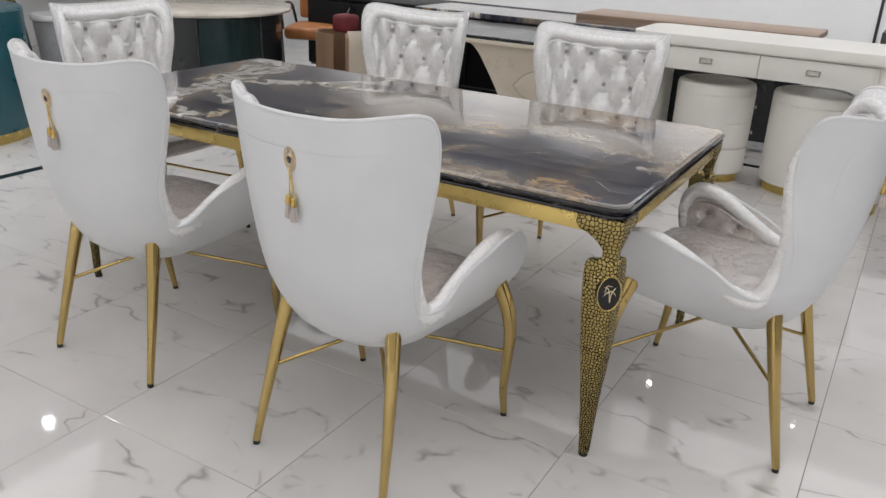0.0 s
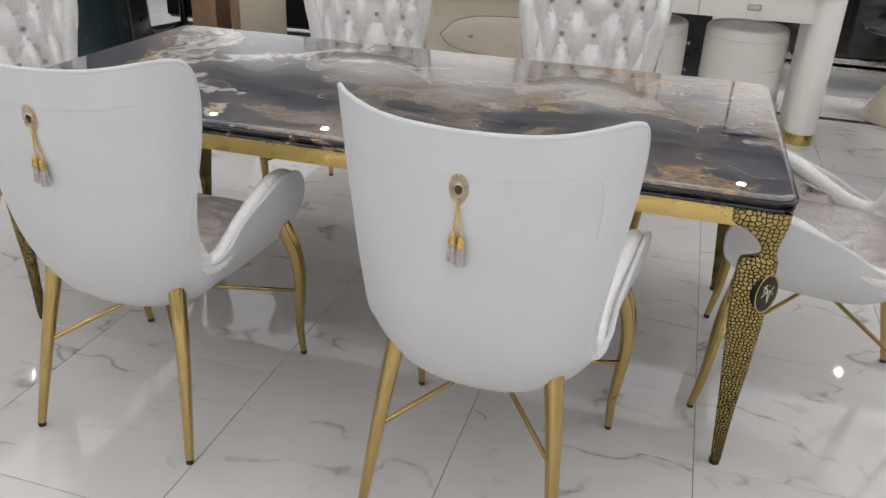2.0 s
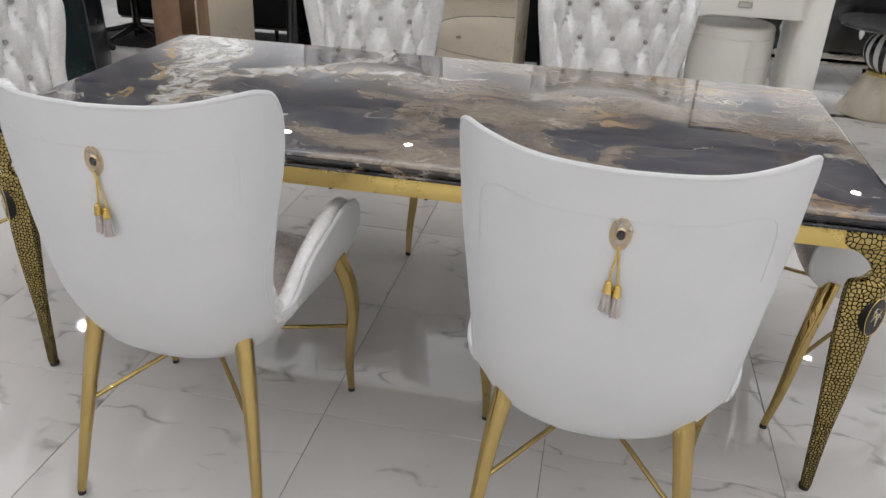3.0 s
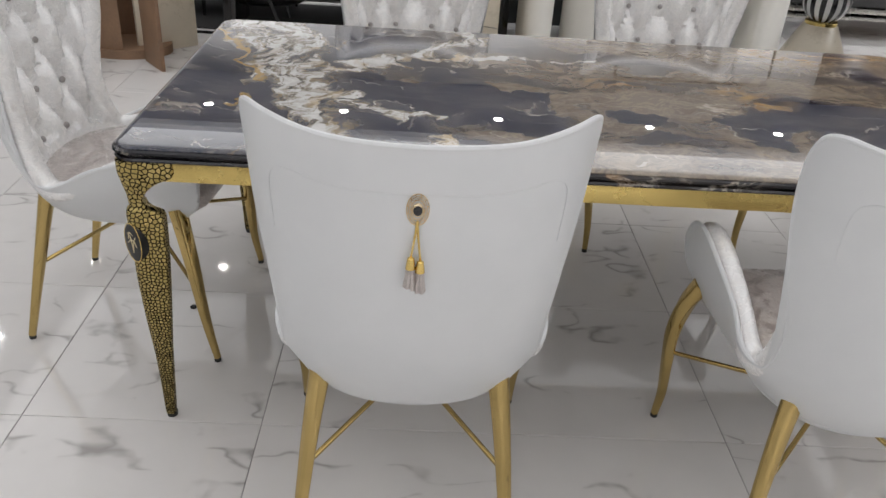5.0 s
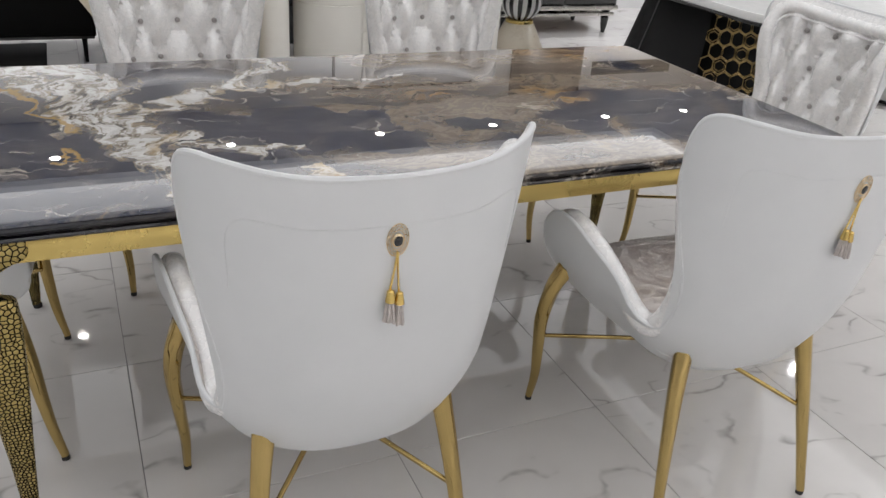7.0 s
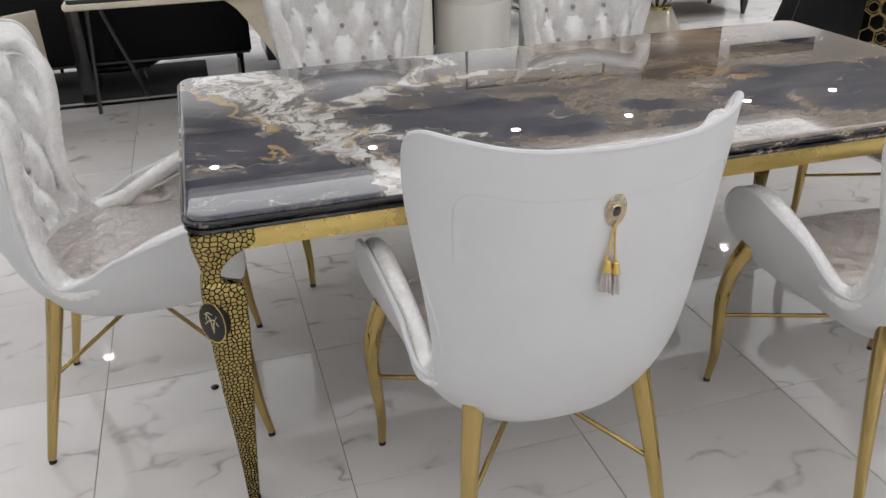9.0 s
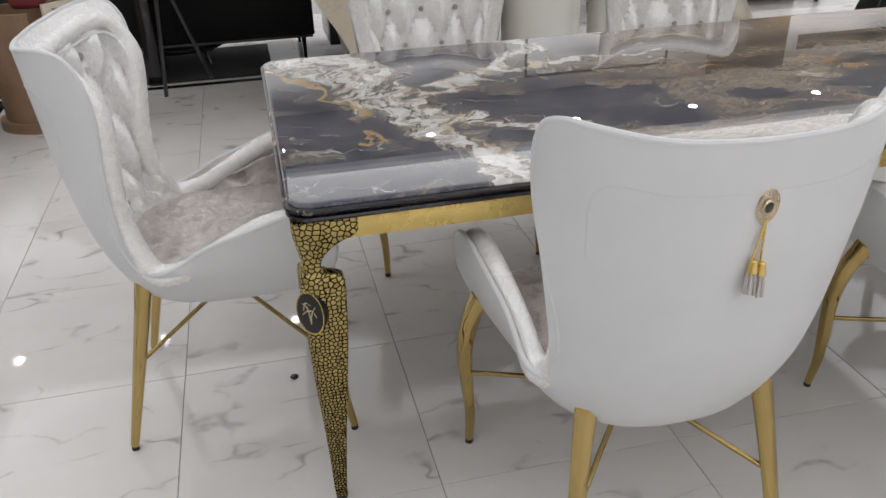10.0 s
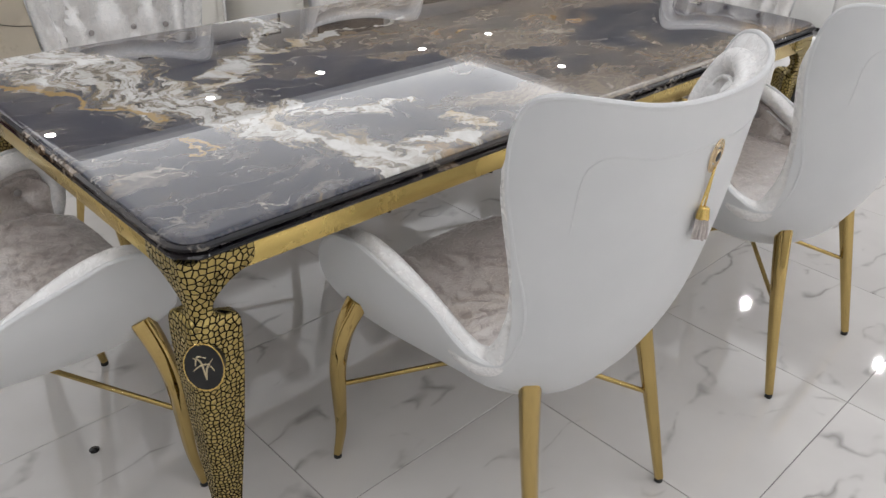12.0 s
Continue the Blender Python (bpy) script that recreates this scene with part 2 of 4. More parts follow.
    for a, bb, width in strokes:
        d = maths(t, "DIVIDE", segment(t, p2, a, bb), width)
        flow = d if flow is None else maths(t, "MINIMUM", flow, d)
    grainy = t.nodes.new("ShaderNodeMapping")
    grainy.inputs["Scale"].default_value = (1.5, 0.5, 1)
    link(t, p2, grainy.inputs["Vector"])
    lace = noise_tex(t, grainy.outputs[0], 9, 6, 0.62, 0.8)
    strand = noise_tex(t, grainy.outputs[0], 5, 5, 0.6, 1.2)
    bands = maths(t, "SINE", maths(t, "MULTIPLY", strand.outputs["Fac"], 50.0))
    field = maths(t, "ADD", maths(t, "MULTIPLY", flow, 0.66), maths(t, "MULTIPLY", maths(t, "SUBTRACT", lace.outputs["Fac"], 0.50), 3.2))
    tone = noise_tex(t, p2, 20, 5, 0.62, 0.8)
    shade = maths(t, "ADD", maths(t, "MULTIPLY", bands, 0.17), tone.outputs["Fac"])
    cream = ramp(t, shade, [(0.22, (0.060, 0.060, 0.070)), (0.34, (0.25, 0.215, 0.165)), (0.42, (0.44, 0.405, 0.36)), (0.56, (0.57, 0.555, 0.53)), (0.75, (0.70, 0.69, 0.67))])
    blush = noise_tex(t, p1, 7, 3, 0.5)
    cream = mix(t, grey(t, blush.outputs["Fac"], 0.54, 0.0, 0.70, 0.75), cream, (0.50, 0.36, 0.18))
    halo = ramp(t, shade, [(0.30, (0.050, 0.052, 0.066)), (0.48, (0.17, 0.165, 0.165)), (0.60, (0.36, 0.265, 0.14)), (0.74, (0.50, 0.46, 0.40))])
    haze = grey(t, maths(t, "ADD", maths(t, "MULTIPLY", flow, 0.2), maths(t, "MULTIPLY", cloud.outputs["Fac"], 0.6)), 0.36, 0.40, 0.72, 0.0)
    base = mix(t, haze, base, (0.185, 0.185, 0.19))
    base = mix(t, grey(t, field, 0.62, 0.9, 1.30, 0.0), base, halo)
    base = mix(t, grey(t, field, 0.46, 1.0, 0.66, 0.0), base, cream)
    # golden fringe and the golden squiggle beside the flow
    gold = None
    for a, bb, width in (((-1.07, 0.47), (-0.99, 0.24), 0.009), ((-0.99, 0.24), (-0.84, -0.03), 0.010), ((-0.89, -0.13), (-0.85, -0.19), 0.010), ((-0.85, -0.19), (-0.93, -0.24), 0.005), ((-0.89, -0.13), (-0.90, -0.22), 0.006)):
        d = maths(t, "DIVIDE", segment(t, p2, a, bb), width)
        gold = d if gold is None else maths(t, "MINIMUM", gold, d)
    gold = maths(t, "ADD", gold, maths(t, "MULTIPLY", maths(t, "SUBTRACT", lace.outputs["Fac"], 0.5), 1.6))
    base = mix(t, grey(t, gold, 0.5, 0.85, 1.5, 0.0), base, (0.44, 0.29, 0.11))
    link(t, base, b.inputs["Base Color"])
    smear = noise_tex(t, p0, 6, 3)
    link(t, grey(t, smear.outputs["Fac"], 0.35, 0.004, 0.7, 0.014), b.inputs["Roughness"])
    b.inputs["IOR"].default_value = 1.56
    b.inputs["Coat Weight"].default_value = 0.55
    b.inputs["Coat Roughness"].default_value = 0.008
    return m


def make_tile():
    """Polished white porcelain with sparse grey veins; every tile shows its own cut."""
    m, t, b = mat("polished_white_tile")
    tc = t.nodes.new("ShaderNodeTexCoord")
    info = t.nodes.new("ShaderNodeObjectInfo")
    shift = t.nodes.new("ShaderNodeCombineXYZ")
    link(t, maths(t, "MULTIPLY", info.outputs["Random"], 37.0), shift.inputs[0])
    link(t, maths(t, "MULTIPLY", info.outputs["Random"], 91.0), shift.inputs[1])
    add = t.nodes.new("ShaderNodeVectorMath")
    link(t, tc.outputs["Object"], add.inputs[0])
    link(t, shift.outputs[0], add.inputs[1])
    p = add.outputs[0]
    rot = t.nodes.new("ShaderNodeMapping")
    rot.inputs["Rotation"].default_value = (0, 0, radians(35))
    rot.inputs["Scale"].default_value = (1.0, 1.9, 1)
    link(t, p, rot.inputs["Vector"])
    warp = noise_tex(t, rot.outputs[0], 4, 3, 0.5)
    w = t.nodes.new("ShaderNodeVectorMath")
    w.operation = "MULTIPLY_ADD"
    link(t, warp.outputs["Color"], w.inputs[0])
    w.inputs[1].default_value = (0.20, 0.20, 0)
    link(t, rot.outputs[0], w.inputs[2])
    vein = noise_tex(t, w.outputs[0], 2.3, 2, 0.45)
    line = maths(t, "ABSOLUTE", maths(t, "SUBTRACT", vein.outputs["Fac"], 0.5))
    gate = noise_tex(t, p, 5.5, 3)
    mask = maths(t, "MULTIPLY", grey(t, line, 0.0, 1.0, 0.017, 0.0), grey(t, gate.outputs["Fac"], 0.49, 0.0, 0.62, 0.8))
    soft = maths(t, "MULTIPLY", grey(t, line, 0.0, 0.25, 0.08, 0.0), grey(t, gate.outputs["Fac"], 0.45, 0.0, 0.65, 0.6))
    cloud = noise_tex(t, p, 2.2, 4)
    base = ramp(t, cloud.outputs["Fac"], [(0.3, (0.575, 0.556, 0.54)), (0.7, (0.65, 0.63, 0.612))])
    base = mix(t, soft, base, (0.38, 0.365, 0.355))
    base = mix(t, mask, base, (0.28, 0.262, 0.248))
    link(t, base, b.inputs["Base Color"])
    fine = noise_tex(t, p, 40, 2)
    link(t, grey(t, fine.outputs["Fac"], 0.3, 0.028, 0.7, 0.05), b.inputs["Roughness"])
    b.inputs["IOR"].default_value = 1.5
    return m


def make_glow(name, colour, strength):
    m, t, b = mat(name)
    b.inputs["Base Color"].default_value = (0.8, 0.8, 0.8, 1)
    b.inputs["Emission Color"].default_value = (*colour, 1)
    b.inputs["Emission Strength"].default_value = strength
    return m


def make_edge():
    """Black polished marble with a few pale and golden streaks."""
    m, t, b = mat("black_marble_edge")
    v = coords(t, (1, 1, 2.5))
    warp = noise_tex(t, v, 5, 4)
    w = t.nodes.new("ShaderNodeVectorMath")
    w.operation = "MULTIPLY_ADD"
    link(t, warp.outputs["Color"], w.inputs[0])
    w.inputs[1].default_value = (0.35, 0.35, 0.35)
    link(t, v, w.inputs[2])
    n = noise_tex(t, w.outputs[0], 5, 5, 0.6)
    line = maths(t, "ABSOLUTE", maths(t, "SUBTRACT", n.outputs["Fac"], 0.5))
    gate = noise_tex(t, v, 3.3, 3)
    base = ramp(t, warp.outputs["Fac"], [(0.4, (0.010, 0.010, 0.014)), (0.66, (0.045, 0.036, 0.032))])
    base = mix(t, maths(t, "MULTIPLY", grey(t, line, 0.0, 1.0, 0.03, 0.0), grey(t, gate.outputs["Fac"], 0.47, 0.0, 0.57, 0.9)), base, (0.45, 0.40, 0.34))
    base = mix(t, maths(t, "MULTIPLY", grey(t, line, 0.02, 0.7, 0.06, 0.0), grey(t, gate.outputs["Fac"], 0.56, 0.0, 0.66, 0.9)), base, (0.24, 0.14, 0.06))
    link(t, base, b.inputs["Base Color"])
    b.inputs["Roughness"].default_value = 0.07
    return m


LEATHER, VELVET, MARBLE, CROC, TILE, EDGE = make_leather(), make_velvet("silver_crushed_velvet", ((0.78, 0.765, 0.757), (0.86, 0.848, 0.842), (0.93, 0.925, 0.922))), make_marble(), make_croc(), make_tile(), make_edge()
# seat velvet: the taupe it shows away from the light is put into its colour
SEATVELVET = make_velvet("dim_seat_velvet", ((0.31, 0.26, 0.24), (0.53, 0.472, 0.442), (0.60, 0.55, 0.522)))
# same velvet as the silver one, with the arms' shade put into the colour
ARMVELVET = make_velvet("shaded_crushed_velvet", ((0.43, 0.375, 0.345), (0.49, 0.435, 0.402), (0.62, 0.57, 0.54)))
BUTTON = simple("grey_satin_button", (0.36, 0.335, 0.325), 0.4, vary=0.2, scale=60)
FILIGREE = make_gold("pale_gold_filigree", (0.80, 0.64, 0.42), 0.3)
GOLD = make_gold("polished_brass", (0.56, 0.41, 0.165), 0.05)
BRUSHED = make_gold("brushed_gold", (0.70, 0.53, 0.19), 0.26)
YELLOW = make_gold("yellow_gold", (0.80, 0.58, 0.20), 0.24)
BLACK = simple("black_lacquer", (0.012, 0.012, 0.013), 0.22, coat=0.5)
CHAMPAGNE = make_gold("pale_champagne_gold", (0.72, 0.62, 0.42), 0.3)
ENAMEL = simple("black_enamel", (0.006, 0.006, 0.006), 0.4)
RUBBER = simple("black_rubber", (0.015, 0.015, 0.015), 0.6)
GROUT = simple("grey_grout", (0.22, 0.215, 0.21), 0.8)
INLAY = simple("black_inlay_tile", (0.012, 0.012, 0.013), 0.12)
WALLWHITE = simple("white_wall_paint", (0.72, 0.715, 0.715), 0.6, vary=0.04, scale=3)
TAUPEWALL = simple("unseen_wall_taupe", (0.52, 0.50, 0.48), 0.6, vary=0.06, scale=3)
DOORWOOD = simple("dark_walnut", (0.07, 0.045, 0.03), 0.4, vary=0.25, scale=7)
CEILWHITE = simple("white_ceiling_paint", (0.70, 0.70, 0.70), 0.8, vary=0.03, scale=3)
SOFFIT = simple("grey_soffit_paint", (0.48, 0.48, 0.49), 0.7, vary=0.04, scale=3)
DARKTRIM = simple("dark_bronze_trim", (0.05, 0.045, 0.04), 0.4)
IVORY = simple("ivory_lacquer", (0.87, 0.845, 0.79), 0.38, vary=0.01, scale=1.5, coat=0.15)
CREAM = simple("cream_lacquer", (0.62, 0.55, 0.44), 0.3, vary=0.05, scale=6, coat=0.3)
TANWOOD = simple("tan_veneer", (0.27, 0.19, 0.135), 0.45, vary=0.15, scale=8)
PLY = simple("raw_plywood", (0.25, 0.15, 0.09), 0.6, vary=0.22, scale=9)
TEAL = simple("teal_lacquer", (0.004, 0.021, 0.025), 0.25, vary=0.15, scale=5, coat=0.4)
SATIN = simple("satin_black", (0.007, 0.007, 0.0075), 0.55, vary=0.2)
SATIN.node_tree.nodes["Principled BSDF"].inputs["Specular IOR Level"].default_value = 0.25
CHARCOAL = simple("charcoal_lacquer", (0.010, 0.014, 0.016), 0.3, vary=0.2, scale=5, coat=0.4)
ORANGE = simple("tan_orange_leather", (0.42, 0.17, 0.06), 0.45, vary=0.15, scale=9)
MAROON = simple("maroon_velvet", (0.14, 0.015, 0.02), 0.7, vary=0.2, scale=9)
TASSEL = simple("grey_tassel_thread", (0.53, 0.48, 0.455), 0.8, vary=0.2, scale=120, bump_by=0.5)
WHITEGLOSS = simple("white_gloss", (0.75, 0.75, 0.74), 0.2, vary=0.03)
STEEL = make_gold("dark_steel", (0.14, 0.14, 0.145), 0.35)
CHROME = make_gold("satin_chrome", (0.6, 0.58, 0.54), 0.25)
GLASSKNOB = simple("clear_knob", (0.7, 0.7, 0.72), 0.1, coat=0.8)
def make_cove():
    """A stretched ceiling whose emission stands in for lamps hidden along its edge: brightest there."""
    m, t, b = mat("edge_glow_ceiling")
    tc = t.nodes.new("ShaderNodeTexCoord")
    sep = t.nodes.new("ShaderNodeSeparateXYZ")
    link(t, tc.outputs["Object"], sep.inputs[0])
    hx, hy = (TRAY_BOX[1] - TRAY_BOX[0]) / 2, (TRAY_BOX[3] - TRAY_BOX[2]) / 2
    dx = maths(t, "SUBTRACT", hx, maths(t, "ABSOLUTE", sep.outputs["X"]))
    dy = maths(t, "SUBTRACT", hy, maths(t, "ABSOLUTE", sep.outputs["Y"]))
    near = maths(t, "MINIMUM", dx, dy)
    fall = maths(t, "POWER", 2.718, maths(t, "MULTIPLY", near, -1.7))
    b.inputs["Base Color"].default_value = (0.8, 0.8, 0.8, 1)
    b.inputs["Emission Color"].default_value = (0.97, 0.978, 1.0, 1)
    link(t, maths(t, "ADD", maths(t, "MULTIPLY", fall, 0.80), 0.55), b.inputs["Emission Strength"])
    return m


LUMEN = make_cove()
SPOTGLOW = make_glow("spot_lens", (1.0, 0.97, 0.92), 60.0)


# ---------------------------------------------------------------- mesh tools
def finish(bm, name, material, smooth=True):
    me = bpy.data.meshes.new(name)
    bmesh.ops.recalc_face_normals(bm, faces=bm.faces[:])
    bm.to_mesh(me)
    bm.free()
    me.materials.append(material)
    if smooth:
        for p in me.polygons:
            p.use_smooth = True
        me.set_sharp_from_angle(angle=radians(38))
    return me


def part(name, bm, material, parent=None, label="", smooth=True):
    ob = new(name, finish(bm, name, material, smooth))
    ob.parent = parent
    if label:
        ob["label"] = label
    return ob


def thing(name, x, y, z=0.0, rz=0.0, label="", category="", group="", kind=""):
    ob = new(name)
    ob.matrix_world = pose(x, y, z, 0, 0, rz)
    return tagged(ob, label, category, group, kind)


def box(x0, x1, y0, y1, z0, z1, bevel=0.003, bm=None, seg=2):
    bm = bm or bmesh.new()
    made = bmesh.ops.create_cube(bm, size=1, matrix=Matrix.Translation(((x0 + x1) / 2, (y0 + y1) / 2, (z0 + z1) / 2)) @ Matrix.Diagonal((x1 - x0, y1 - y0, z1 - z0, 1)))
    if bevel:
        edges = list({e for v in made["verts"] for e in v.link_edges})
        bmesh.ops.bevel(bm, geom=edges, offset=bevel, segments=seg, profile=0.5, affect="EDGES")
    return bm


def loft(rings, bm=None, close=True, caps=True):
    """Skin rings of equally many points."""
    bm = bm or bmesh.new()
    rows = [[bm.verts.new(p) for p in ring] for ring in rings]
    n = len(rings[0])
    for a, b in zip(rows, rows[1:]):
        for i in range(n if close else n - 1):
            j = (i + 1) % n
            bm.faces.new((a[i], a[j], b[j], b[i]))
    if caps:
        bm.faces.new(rows[0][::-1])
        bm.faces.new(rows[-1])
    return bm


def lathe(profile, bm=None, n=40, centre=(0, 0), squash=1.0):
    """Turn (radius, height) pairs round the upright."""
    rings = [[(centre[0] + r * math.cos(2 * math.pi * i / n), centre[1] + squash * r * math.sin(2 * math.pi * i / n), z) for i in range(n)] for r, z in profile]
    return loft(rings, bm)


def tube(path, radii, n=14, bm=None, caps=True, closed=False, ripple=0.0):
    """A round bar along a path of points."""
    pts = [Vector(p) for p in path]
    if not hasattr(radii, "__len__"):
        radii = [radii] * len(pts)
    rings = []
    up = Vector((0.31, 0.17, 0.93)).normalized()
    for i, p in enumerate(pts):
        d = (pts[min(i + 1, len(pts) - 1)] - pts[max(i - 1, 0)])
        if closed:
            d = pts[(i + 1) % len(pts)] - pts[i - 1]
        d.normalize()
        side = d.cross(up)
        if side.length < 1e-3:
            side = d.cross(Vector((1, 0, 0)))
        side.normalize()
        other = d.cross(side)
        rings.append([p + radii[i] * (1 + ripple * math.cos(10 * math.pi * k / n)) * (math.cos(2 * math.pi * k / n) * side + math.sin(2 * math.pi * k / n) * other) for k in range(n)])
    if closed:
        rings.append(rings[0])
        return loft(rings, bm, caps=False)
    return loft(rings, bm, caps=caps)


def curve_through(points, count):
    """A smooth run of points through the given ones (Catmull-Rom)."""
    p = np.array(points, float)
    p = np.vstack([2 * p[0] - p[1], p, 2 * p[-1] - p[-2]])
    step = np.r_[0, np.cumsum(np.sqrt(np.linalg.norm(np.diff(p, axis=0), axis=1)))]
    out = []
    for s in np.linspace(step[1], step[-2], count):
        i = min(max(int(np.searchsorted(step, s, side="right")) - 1, 1), len(p) - 3)
        t0, t1, t2, t3 = step[i - 1:i + 3]
        a1 = (t1 - s) / (t1 - t0) * p[i - 1] + (s - t0) / (t1 - t0) * p[i]
        a2 = (t2 - s) / (t2 - t1) * p[i] + (s - t1) / (t2 - t1) * p[i + 1]
        a3 = (t3 - s) / (t3 - t2) * p[i + 1] + (s - t2) / (t3 - t2) * p[i + 2]
        b1 = (t2 - s) / (t2 - t0) * a1 + (s - t0) / (t2 - t0) * a2
        b2 = (t3 - s) / (t3 - t1) * a2 + (s - t1) / (t3 - t1) * a3
        out.append((t2 - s) / (t2 - t1) * b1 + (s - t1) / (t2 - t1) * b2)
    return np.array(out)


def rounded_rect(hx, hy, r, z, n=10):
    pts = []
    for cx, cy, a0 in ((hx - r, hy - r, 0), (-hx + r, hy - r, 90), (-hx + r, -hy + r, 180), (hx - r, -hy + r, 270)):
        for k in range(n + 1):
            a = radians(a0 + 90 * k / n)
            pts.append((cx + r * math.cos(a), cy + r * math.sin(a), z))
    return pts


# ---------------------------------------------------------------- structure
X0, X1, Y0, Y1 = -6.6, 7.4, -5.4, 4.9


def wall(name, x0, x1, y0, y1, z1=CEIL + 0.4, paint=None):
    return tagged(part(name, box(x0, x1, y0, y1, 0, z1, 0), paint or WALLWHITE, smooth=False), kind="structure")


wall("wall_north", X0 - 0.2, X1 + 0.2, Y1, Y1 + 0.2)
# unseen wall that closes the room, toned down to darken reflections in the brass
wall("wall_south", X0 - 0.2, X1 + 0.2, Y0 - 0.2, Y0, paint=TAUPEWALL)
wall("wall_west", X0 - 0.2, X0, Y0, Y1)
wall("wall_east", X1, X1 + 0.2, Y0, Y1)

# dropped soffit round a raised tray with a luminous panel
bm = bmesh.new()
tx0, tx1, ty0, ty1 = TRAY_BOX
for a in ((X0, X1, ty1, Y1), (X0, X1, Y0, ty0), (X0, tx0, ty0, ty1), (tx1, X1, ty0, ty1)):
    box(*a, CEIL, CEIL + 0.04, 0, bm)
tagged(part("ceiling", bm, SOFFIT, smooth=False), kind="structure")
bm = bmesh.new()
for a in ((tx0 - 0.1, tx1 + 0.1, ty1, ty1 + 0.1), (tx0 - 0.1, tx1 + 0.1, ty0 - 0.1, ty0), (tx0 - 0.1, tx0, ty0, ty1), (tx1, tx1 + 0.1, ty0, ty1)):
    box(*a, CEIL + 0.04, TRAY, 0, bm)
box(X0 - 0.2, X1 + 0.2, Y0 - 0.2, Y1 + 0.2, TRAY, TRAY + 0.15, 0, bm)
tagged(part("ceiling_tray", bm, CEILWHITE, smooth=False), kind="structure")
# the panel itself emits the cove light; no cove lamps are built
panel = thing("luminous_panel", (tx0 + tx1) / 2, (ty0 + ty1) / 2, TRAY - 0.04, 0, "large white stretched ceiling panel in the tray, glowing in place of cove lamps", "ceiling light")
part("diffuser", box(-(tx1 - tx0) / 2 + 0.02, (tx1 - tx0) / 2 - 0.02, -(ty1 - ty0) / 2 + 0.02, (ty1 - ty0) / 2 - 0.02, 0, 0.03, 0), LUMEN, panel, smooth=False)

# recessed spots along the soffit, with the added south row among them
spot = thing("downlight", SPOTS[0][0], SPOTS[0][1], CEIL, 0, "small round recessed white downlight in the ceiling", "downlight", "ceiling downlights")
part("ring", lathe([(0.036, -0.001), (0.048, -0.003), (0.05, -0.0005), (0.05, 0.003), (0.036, 0.003)]), WHITEGLOSS, spot)
part("lens", lathe([(0.001, -0.002), (0.034, -0.002), (0.034, 0.002), (0.001, 0.002)]), SPOTGLOW, spot, "bright glowing lens")
for x, y in SPOTS[1:]:
    copy_thing(spot, pose(x, y, CEIL))
# a beam for each spot, the added south row too
for x, y in SPOTS:
    north = y > 4.0
    lamp("spot_beam", "SPOT", look((x, y, CEIL - 0.02), (x, y + (1.0 if north else 0.01), 0)), 44 if north else 28 if x < -3.5 else 54 if x > 4.0 else 66, spot=125 if north else 140)

# wall panels framed in dark trim
def wall_frame(x0, x1, z0, z1):
    f = thing("wall_panel_frame", (x0 + x1) / 2, Y1, 0, 0, "thin dark bronze rectangular moulding on the white wall", "wall moulding", "wall mouldings")
    h, w = (x1 - x0) / 2, 0.022
    part("stile", box(-h, -h + w, -0.012, 0, z0, z1, 0.002), DARKTRIM, f)
    part("stile", box(h - w, h, -0.012, 0, z0, z1, 0.002), DARKTRIM, f)
    part("rail", box(-h + w, h - w, -0.012, 0, z0, z0 + w, 0.002), DARKTRIM, f)
    part("rail", box(-h + w, h - w, -0.012, 0, z1 - w, z1, 0.002), DARKTRIM, f)


wall_frame(1.20, 2.60, 0.60, 2.22)


door = tagged(part("door_1", box(3.02, 3.84, Y1 - 0.03, Y1 - 0.001, 0.0, 2.45, 0.004), DOORWOOD), "tall dark walnut door leaf set flush in the white wall", "door", kind="structure")
vent = thing("air_vent", 4.48, Y1, 0, 0, "long dark slotted air vent high on the white wall", "vent")
part("frame", box(-0.50, 0.50, -0.015, 0, 2.06, 2.20, 0.003), DARKTRIM, vent)
for k in range(4):
    part("slat", box(-0.48, 0.48, -0.024, -0.0155, 2.078 + 0.029 * k, 2.094 + 0.029 * k, 0.002), DARKTRIM, vent)


# ---------------------------------------------------------------- dining chair
def smooth_fn(xs, ys):
    xs, ys = np.array(xs, float), np.array(ys, float)
    pts = curve_through(np.c_[xs, ys], 400)
    return lambda z: float(np.interp(z, pts[:, 0], pts[:, 1]))


ZS = (0.335, 0.365, 0.41, 0.46, 0.52, 0.60, 0.75, 0.885, 1.04)
HALF = smooth_fn(ZS, (0.10, 0.165, 0.215, 0.243, 0.263, 0.272, 0.284, 0.294, 0.303))
REAR = smooth_fn(ZS, (-0.10, -0.175, -0.222, -0.250, -0.276, -0.300, -0.325, -0.338, -0.352))
SIDE = smooth_fn(ZS, (0.0, -0.03, -0.05, -0.06, -0.07, -0.083, -0.10, -0.115, -0.13))


def shell_at(a, z):
    """A point of the outer shell: a runs from the middle of the back (0) over the side (1) to the arm's front (2)."""
    s, a = (1 if a >= 0 else -1), abs(a)
    w, yb, yc = HALF(z), REAR(z), SIDE(z)
    if a <= 1:
        f = a * math.pi / 2
        x, y = w * math.sin(f) ** 0.86, yc - (yc - yb) * max(math.cos(f), 0) ** 0.86
    else:
        x, y = w + 0.034 * (a - 1), yc + (0.275 - yc) * (a - 1)
    x += 0.012 * math.exp(-((a - 0.92) / 0.22) ** 2 - ((z - 0.50) / 0.06) ** 2)
    return Vector((s * x, y, z))


